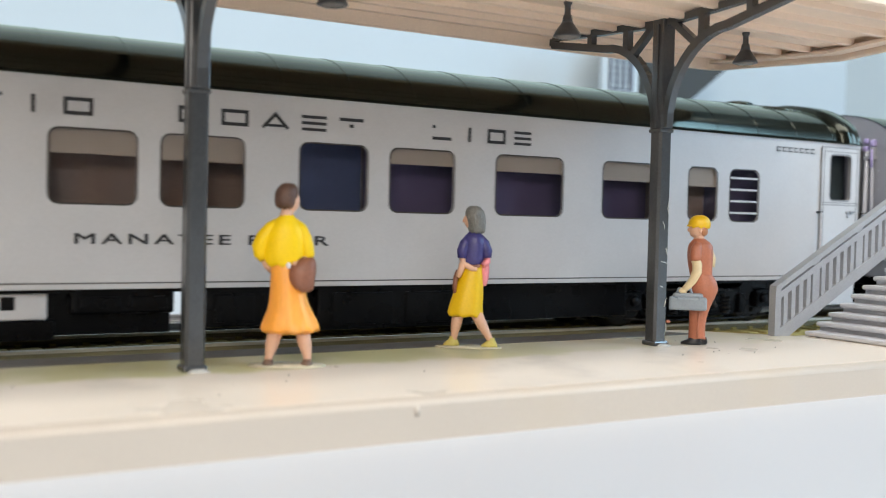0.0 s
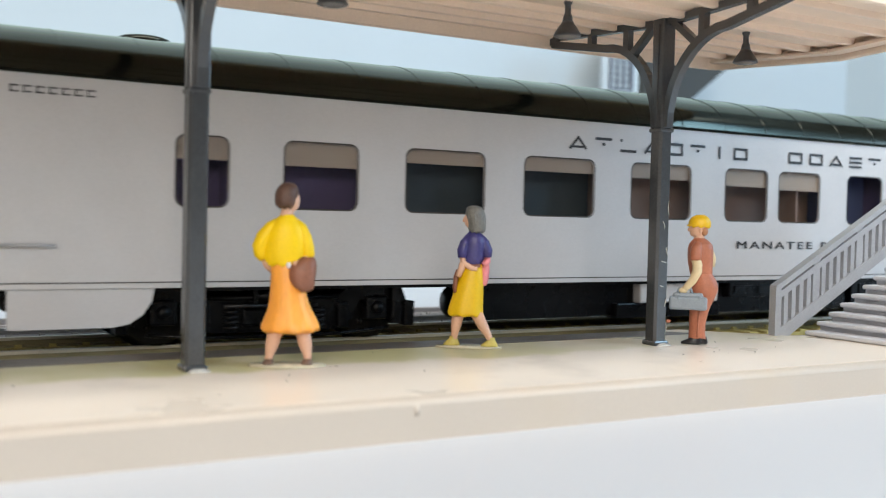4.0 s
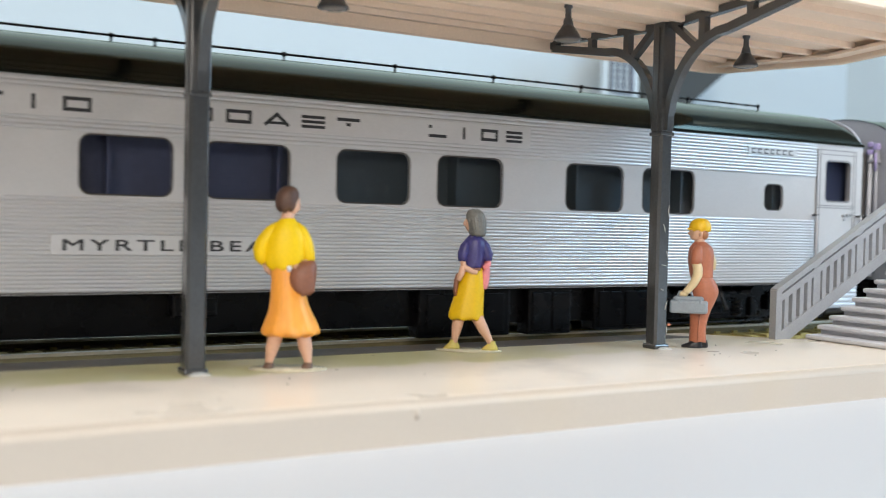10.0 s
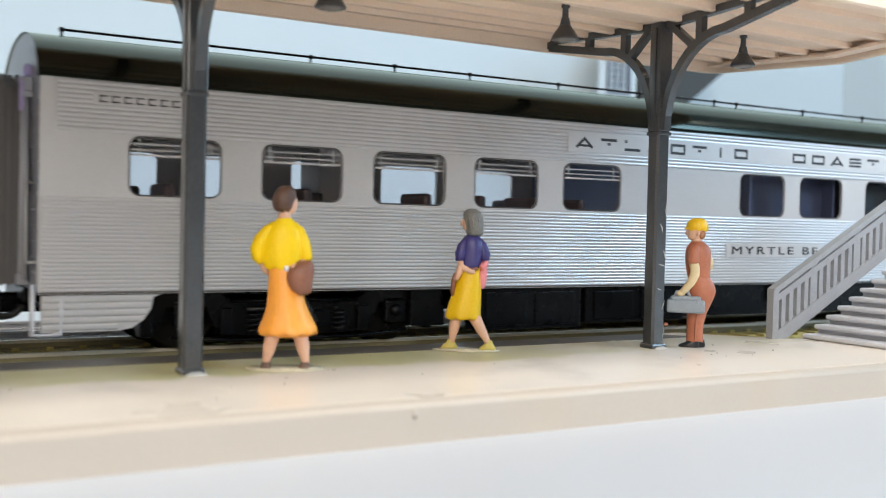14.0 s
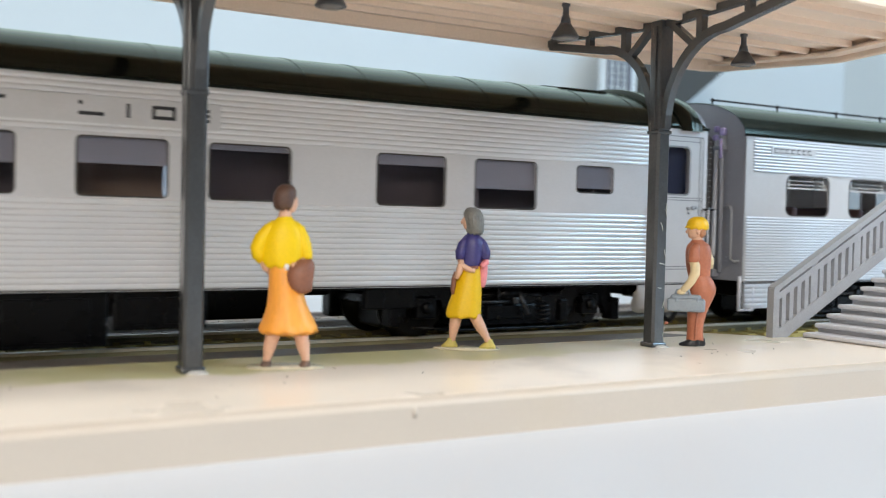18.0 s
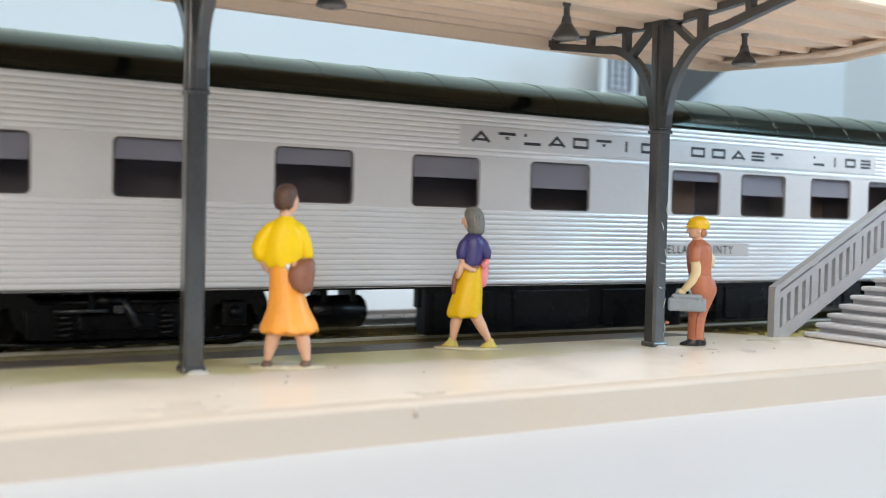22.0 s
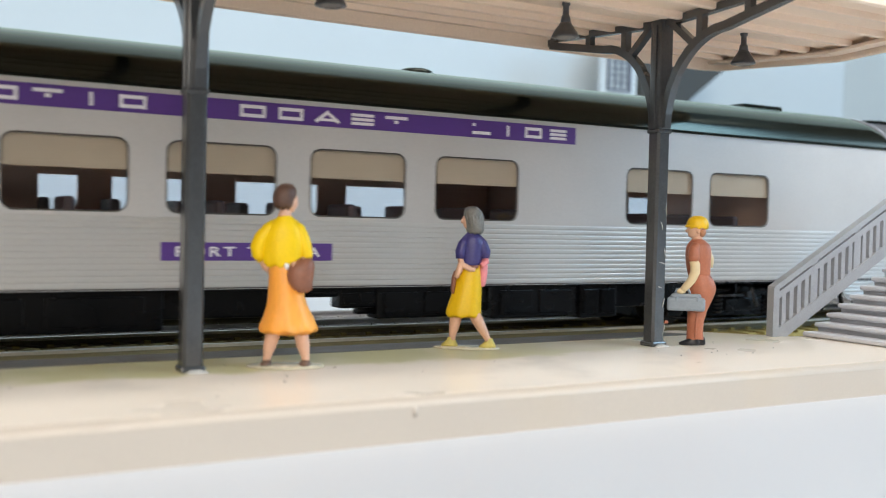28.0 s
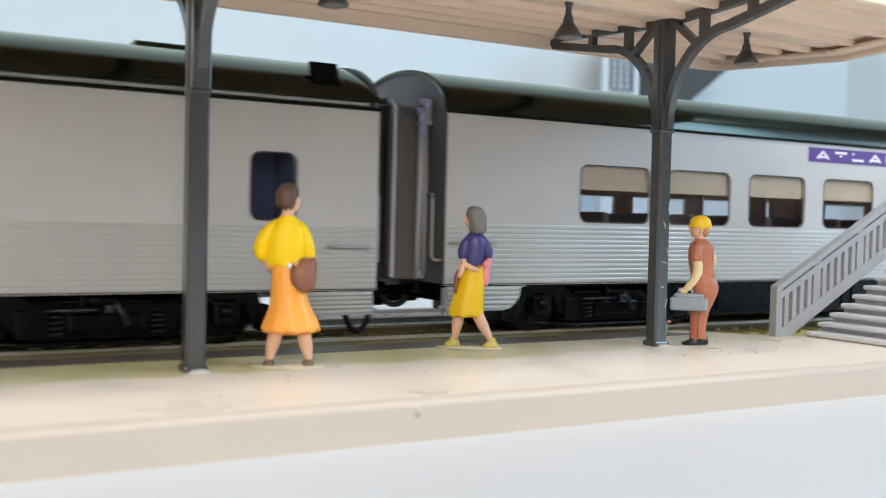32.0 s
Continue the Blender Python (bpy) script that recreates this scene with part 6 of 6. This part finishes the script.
def woman_in_orange():
    bm = bmesh.new()
    M = [SKIN, HAIR_BROWN, YELLOW, ORANGE, BROWN_BAG, BASE_CLEAR, SHOE_BROWN, WHITE_LET]
    for x, top in ((-1.75, -0.75), (2.75, 1.85)):
        tube(bm, [(x, 0, 0.5), (x, 0.05, 1.0), (x + 0.3 * (top - x), -0.05, 2.4), (x + 0.6 * (top - x), 0, 3.6), (top, 0, 5.0)], [0.5, 0.46, 0.78, 0.86, 0.95], 14, 0)
        rings_solid(bm, [(0.05, x - 0.1, -0.3, 0.7, 0.95), (0.4, x - 0.1, -0.3, 0.66, 0.9), (0.8, x, 0, 0.48, 0.5)], 12, 6)
    # flared skirt with folds
    loft(bm, [(3.95, 0.55, 0, 2.0, 1.6), (4.2, 0.58, 0, 3.25, 2.3), (4.7, 0.6, 0, 3.34, 2.4), (5.6, 0.6, 0, 3.02, 2.25), (6.8, 0.5, 0, 2.5, 2.0), (8.2, 0.35, 0, 2.15, 1.8), (9.8, 0.25, 0, 1.98, 1.65), (11.3, 0.05, 0, 1.75, 1.45), (12.5, -0.05, 0, 1.6, 1.3)], 30, 3, 3, 9, 0.055, 7.0)
    # loose blouse, narrow at the neck, broad and cape-like above the waist
    loft(bm, [(11.75, -0.15, 0, 1.75, 1.35), (12.05, -0.1, 0, 2.25, 1.55), (12.9, -0.1, 0, 2.55, 1.7), (14.0, -0.1, 0, 2.6, 1.72), (15.1, -0.05, 0, 2.5, 1.65), (16.1, 0.0, 0, 2.1, 1.5), (16.9, 0.0, 0, 1.5, 1.2), (17.6, 0.05, 0, 0.85, 0.85), (17.8, 0.05, 0, 0.6, 0.6)], 26, 2, 3, 7, 0.04, 5.0)
    tube(bm, [(-0.9, 0, 16.9), (-1.7, -0.1, 16.1), (-2.5, -0.15, 15.0), (-2.95, -0.2, 13.9), (-2.85, -0.1, 13.1), (-2.45, 0.0, 12.5)], [0.55, 0.85, 1.0, 0.98, 0.85, 0.6], 16, 2)
    tube(bm, [(0.9, 0, 16.9), (1.6, -0.1, 16.1), (2.1, -0.2, 15.0), (2.45, -0.3, 13.9), (2.6, -0.35, 13.0), (2.6, -0.4, 12.6)], [0.55, 0.82, 0.88, 0.82, 0.75, 0.6], 16, 2)
    tube(bm, [(-2.5, 0.1, 12.8), (-2.1, 0.5, 11.7), (-1.3, 0.9, 10.9)], [0.5, 0.48, 0.4], 10, 0)
    tube(bm, [(2.6, -0.4, 12.9), (2.0, -1.0, 12.3), (0.9, -1.5, 11.9)], [0.45, 0.42, 0.36], 10, 0)
    rings_solid(bm, [(11.5, 0.35, -1.5, 0.18, 0.2), (11.9, 0.35, -1.55, 0.32, 0.25), (12.2, 0.35, -1.5, 0.2, 0.2)], 10, 7)
    # shoulder bag held against the hip
    loft(bm, [(8.9, 2.1, -1.4, 0.5, 0.4), (9.2, 2.05, -1.4, 1.15, 0.75), (10.2, 1.85, -1.3, 1.5, 0.95), (11.4, 1.95, -1.2, 1.55, 1.0), (12.3, 2.3, -1.0, 1.2, 0.85), (12.8, 2.55, -0.9, 0.7, 0.5)], 16, 4, 2, 3, 0.05, 6.0)
    tube(bm, [(0.0, 0, 17.4), (0.1, 0.05, 18.1), (0.2, 0.1, 18.8)], [0.85, 0.72, 0.7], 14, 0)
    ball(bm, (0.55, 0.25, 19.35), 1.2, 0, (0.82, 1, 1.12), 18)
    loft(bm, [(18.45, -0.05, -0.1, 0.7, 0.75), (18.8, -0.1, -0.15, 1.15, 1.2), (19.5, -0.1, -0.2, 1.3, 1.32), (20.3, -0.02, -0.15, 1.32, 1.28), (20.9, 0.1, -0.05, 1.12, 1.1), (21.3, 0.15, 0, 0.7, 0.7), (21.42, 0.15, 0, 0.2, 0.2)], 20, 1, 3, 6, 0.05, 4.0)
    rings_solid(bm, [(0.0, 0.4, 0, 4.6, 2.6), (0.18, 0.4, 0, 4.4, 2.4)], 24, 5)
    return statue("woman_figure_yellow", "figurine of a woman in yellow blouse and orange skirt", bm, M, turned(46.2, 116.9) @ Matrix.Scale(1.045, 4))


def woman_in_blue():
    bm = bmesh.new()
    M = [SKIN, HAIR_GREY, NAVY, MUSTARD, PINK, SHOE_Y, BASE_CLEAR, BROWN_BAG]
    tube(bm, [(-1.9, 0.4, 0.9), (-1.85, 0.4, 1.7), (-1.6, 0.3, 3.2), (-1.2, 0.2, 5.6)], [0.48, 0.5, 0.78, 0.95], 14, 0)
    tube(bm, [(3.5, -0.4, 0.9), (3.1, -0.35, 1.7), (2.2, -0.3, 3.2), (0.9, 0, 5.6)], [0.46, 0.5, 0.78, 0.92], 14, 0)
    for x, d in ((-2.1, 0.4), (3.4, -0.4)):
        rings_solid(bm, [(0.15, x - 0.2, d, 1.25, 0.6), (0.5, x - 0.1, d, 1.15, 0.6), (1.1, x + 0.1, d, 0.62, 0.5), (1.5, x + 0.1, d, 0.5, 0.45)], 14, 5)
    # mid-length skirt swinging with the step
    loft(bm, [(4.55, -0.35, 0, 2.0, 1.4), (4.75, -0.4, 0, 2.5, 1.75), (6.0, -0.3, 0, 2.4, 1.75), (8.0, 0.05, 0, 2.12, 1.65), (10.0, 0.35, 0, 1.8, 1.5), (11.6, 0.5, 0, 1.5, 1.3), (12.3, 0.5, 0, 1.35, 1.2)], 26, 3, 3, 7, 0.06, 7.5)
    loft(bm, [(11.75, 0.5, 0, 1.35, 1.25), (12.3, 0.55, 0, 1.5, 1.4), (13.6, 0.65, 0, 1.62, 1.5), (15.0, 0.7, 0, 1.75, 1.5), (15.9, 0.7, 0, 1.5, 1.3), (16.5, 0.68, 0, 0.95, 0.85), (16.8, 0.65, 0, 0.6, 0.6)], 22, 2, 3, 6, 0.05, 5.0)
    tube(bm, [(0.0, -0.4, 16.0), (-0.6, -0.7, 15.0), (-0.95, -0.9, 13.9), (-1.0, -1.0, 12.9)], [0.55, 0.78, 0.8, 0.6], 14, 2)
    tube(bm, [(-0.95, -1.0, 13.1), (-0.75, -1.35, 12.1), (0.5, -1.65, 11.5), (1.2, -1.6, 11.4)], [0.46, 0.46, 0.4, 0.3], 12, 0)
    tube(bm, [(-0.8, -1.3, 12.2), (-1.1, -1.4, 11.2), (-1.5, -1.4, 10.2)], [0.5, 0.48, 0.34], 12, 0)
    tube(bm, [(1.4, 0, 16.0), (2.1, 0.05, 15.0), (2.55, 0.05, 13.9), (2.6, 0.0, 13.0)], [0.6, 0.86, 0.86, 0.66], 14, 2)
    tube(bm, [(2.6, 0.0, 13.1), (2.75, -0.4, 12.5), (2.1, -1.1, 12.0)], [0.46, 0.44, 0.38], 10, 4)
    tube(bm, [(-0.2, -1.5, 11.9), (0.8, -1.6, 11.75), (1.6, -1.4, 11.9)], [0.22, 0.26, 0.22], 8, 7)
    loft(bm, [(8.9, 2.05, 0.4, 0.45, 0.5), (9.3, 2.1, 0.4, 0.7, 0.8), (11.0, 2.3, 0.3, 0.72, 0.85), (12.4, 2.4, 0.2, 0.55, 0.7), (12.8, 2.4, 0.2, 0.3, 0.4)], 14, 4, 2)
    rings_solid(bm, [(7.9, -1.9, -0.7, 0.22, 0.4), (8.6, -1.92, -0.7, 0.34, 0.55), (10.2, -1.8, -0.7, 0.36, 0.6), (11.2, -1.6, -0.7, 0.2, 0.3)], 12, 7)
    tube(bm, [(0.6, 0, 16.4), (0.5, 0, 17.6)], [0.65, 0.58], 12, 0)
    ball(bm, (0.15, 0.05, 18.4), 1.15, 0, (0.82, 0.9, 1.18), 18)
    rings_solid(bm, [(18.0, -0.85, 0.05, 0.14, 0.2), (18.35, -0.85, 0.05, 0.2, 0.22), (18.8, -0.72, 0.05, 0.12, 0.18)], 8, 0)
    # bobbed hair with strands
    loft(bm, [(16.55, 1.1, -0.1, 0.75, 0.9), (16.9, 1.05, -0.12, 1.15, 1.2), (17.8, 0.95, -0.15, 1.32, 1.38), (18.9, 0.82, -0.15, 1.42, 1.4), (19.7, 0.68, -0.1, 1.3, 1.28), (20.2, 0.6, -0.05, 0.9, 0.9), (20.4, 0.6, -0.05, 0.3, 0.3)], 26, 1, 3, 10, 0.07, 6.0)
    for q in range(6):
        a = 0.6 + q * 0.36
        tube(bm, [(0.7 + 0.5 * math.cos(a), -0.5 - 0.4 * math.sin(a), 20.15), (0.82 + 1.3 * math.cos(a), -0.2 - 1.25 * math.sin(a), 18.9), (0.95 + 1.2 * math.cos(a), -0.15 - 1.2 * math.sin(a), 17.4)], [0.12, 0.2, 0.1], 6, 1)
    rings_solid(bm, [(0.0, 0.2, 0, 4.9, 2.2), (0.2, 0.2, 0, 4.7, 2.0)], 24, 6)
    return statue("woman_figure_blue", "figurine of a walking woman in navy blouse and mustard skirt", bm, M, turned(77.3, 124.6))


def man_with_case():
    bm = bmesh.new()
    M = [SKIN, CAP, RUST, CREAM_SKIN, TOOLBOX, SHOE, HAIR_RED]
    for dx, dy in ((-0.75, -0.45), (0.15, 0.5)):
        loft(bm, [(0.0, dx + 0.1, dy, 1.5, 0.6), (0.35, dx + 0.15, dy, 1.55, 0.62), (0.75, dx + 0.55, dy, 1.05, 0.55), (1.15, dx + 0.8, dy, 0.75, 0.5)], 16, 5, 2)
    loft(bm, [(0.85, 0.2, 0, 1.3, 1.05), (1.2, 0.2, 0, 1.28, 1.1), (3.0, 0.2, 0, 1.22, 1.15), (5.2, 0.4, 0, 1.45, 1.3), (7.0, 0.75, 0, 1.85, 1.5), (8.6, 1.05, 0, 2.1, 1.6), (9.9, 0.95, 0, 1.9, 1.5), (10.9, 0.6, 0, 1.6, 1.35)], 22, 2, 3, 2, 0.03, 9.0)
    tube(bm, [(0.25, -1.25, 1.2), (0.3, -1.32, 3.0), (0.45, -1.45, 5.2)], [0.12, 0.14, 0.1], 6, 2)
    loft(bm, [(10.7, 0.55, 0, 1.62, 1.3), (11.0, 0.55, 0, 1.7, 1.38), (12.4, 0.4, 0, 1.85, 1.5), (14.0, 0.35, 0, 1.95, 1.6), (15.3, 0.35, 0, 1.8, 1.45), (16.0, 0.25, 0, 1.25, 1.1), (16.4, 0.15, 0, 0.8, 0.8)], 22, 2, 3)
    tube(bm, [(0.0, -1.0, 15.7), (-0.25, -1.35, 14.8), (-0.35, -1.6, 13.6), (-0.35, -1.7, 12.9)], [0.6, 0.88, 0.9, 0.8], 14, 2)
    tube(bm, [(-0.35, -1.7, 13.3), (-0.05, -1.8, 12.3), (-0.05, -1.85, 11.3), (-0.6, -1.9, 10.0), (-1.5, -1.9, 8.9), (-2.0, -1.9, 8.4)], [0.68, 0.75, 0.74, 0.64, 0.56, 0.42], 14, 3)
    ball(bm, (-2.05, -1.9, 8.35), 0.62, 3, (1.1, 0.8, 0.8), 12)
    tube(bm, [(1.7, 0.9, 14.4), (2.15, 1.0, 13.2), (2.1, 1.0, 12.0)], [0.6, 0.62, 0.5], 12, 3)
    box(bm, -4.1, 1.6, -2.9, -0.9, 5.4, 7.4, 0.35, 4)
    box(bm, -3.6, 1.0, -2.6, -1.2, 7.1, 8.0, 0.4, 4)
    for x in (-2.9, 0.3):
        box(bm, x, x + 0.35, -3.0, -2.8, 6.9, 7.6, 0.08, 4)
    tube(bm, [(-2.9, -1.9, 7.8), (-2.7, -1.9, 8.6), (-0.9, -1.9, 8.6), (-0.7, -1.9, 7.8)], 0.25, 8, 4)
    tube(bm, [(0.1, 0, 15.8), (0.1, 0, 17.2)], [0.85, 0.78], 14, 0)
    loft(bm, [(16.55, -0.2, 0, 0.6, 0.6), (16.85, -0.2, 0, 1.05, 0.95), (17.6, -0.1, 0, 1.3, 1.18), (18.4, 0.0, 0, 1.42, 1.28), (19.0, 0.05, 0, 1.3, 1.2)], 20, 0, 3)
    rings_solid(bm, [(17.35, -1.4, 0, 0.16, 0.2), (17.65, -1.5, 0, 0.24, 0.22), (18.1, -1.3, 0, 0.12, 0.16)], 8, 0)
    rings_solid(bm, [(17.2, 0.25, -1.2, 0.22, 0.18), (17.6, 0.25, -1.25, 0.3, 0.2), (17.95, 0.3, -1.2, 0.2, 0.15)], 10, 0)
    loft(bm, [(18.05, 0.15, 0, 1.5, 1.35), (18.4, 0.1, 0, 1.66, 1.48), (18.9, 0.1, 0, 1.64, 1.46), (19.5, 0.12, 0, 1.35, 1.22), (19.9, 0.15, 0, 0.75, 0.7), (20.0, 0.15, 0, 0.2, 0.2)], 22, 1, 3, 8, 0.03, 2.0)
    rings_solid(bm, [(18.2, -1.25, 0, 0.55, 0.9), (18.45, -1.15, 0, 0.65, 0.95)], 12, 1)
    ball(bm, (0.75, -0.1, 17.5), 0.85, 6, (0.8, 1.25, 0.95))
    return statue("man_figure", "figurine of a man in red-brown overalls carrying a case", bm, M, turned(113.4, 115.7))


woman_in_orange()
woman_in_blue()
man_with_case()

# ---- the train's run ----
SPEED = [(0, 30.85), (2, 30.47), (3.5, 31.12), (6, 30.54), (8, 30.26), (10, 30.01), (12, 31.32), (14.5, 31.18), (17, 32.75), (18, 35.80), (19, 36.07), (20, 35.52), (21, 36.16),
         (22, 36.38), (23, 35.90), (24, 36.64), (25.5, 37.02), (27.5, 33.75), (28, 36.41), (29, 44.74), (30, 46.19), (31, 45.32), (32, 46.03)]


def run(t):
    """How far the train has gone after t seconds, in millimetres."""
    gone = 0.0
    for (t0, v0), (t1, v1) in zip(SPEED, SPEED[1:]):
        if t <= t0:
            break
        u = min(t, t1) - t0
        v = v0 + (v1 - v0) * u / (t1 - t0)
        gone += (v0 + v) / 2 * u
    return gone


def motions():
    steps = 240
    turns = [(i * 4 / FPS, run(i * 4 / FPS)) for i in range(steps + 1)]
    for car, x_rear, wheels in ROLLS:
        walk(car, [(i * 0.5, pose((x_rear + run(i * 0.5)) * MM, TRACK_Y * MM, 0)) for i in range(65)])
        for ws, dx in wheels:
            walk(ws, [(t, pose(dx * MM, 0, (RAIL_TOP + 5.25) * MM, 0, math.degrees(s / 5.25), 0)) for t, s in turns])


motions()
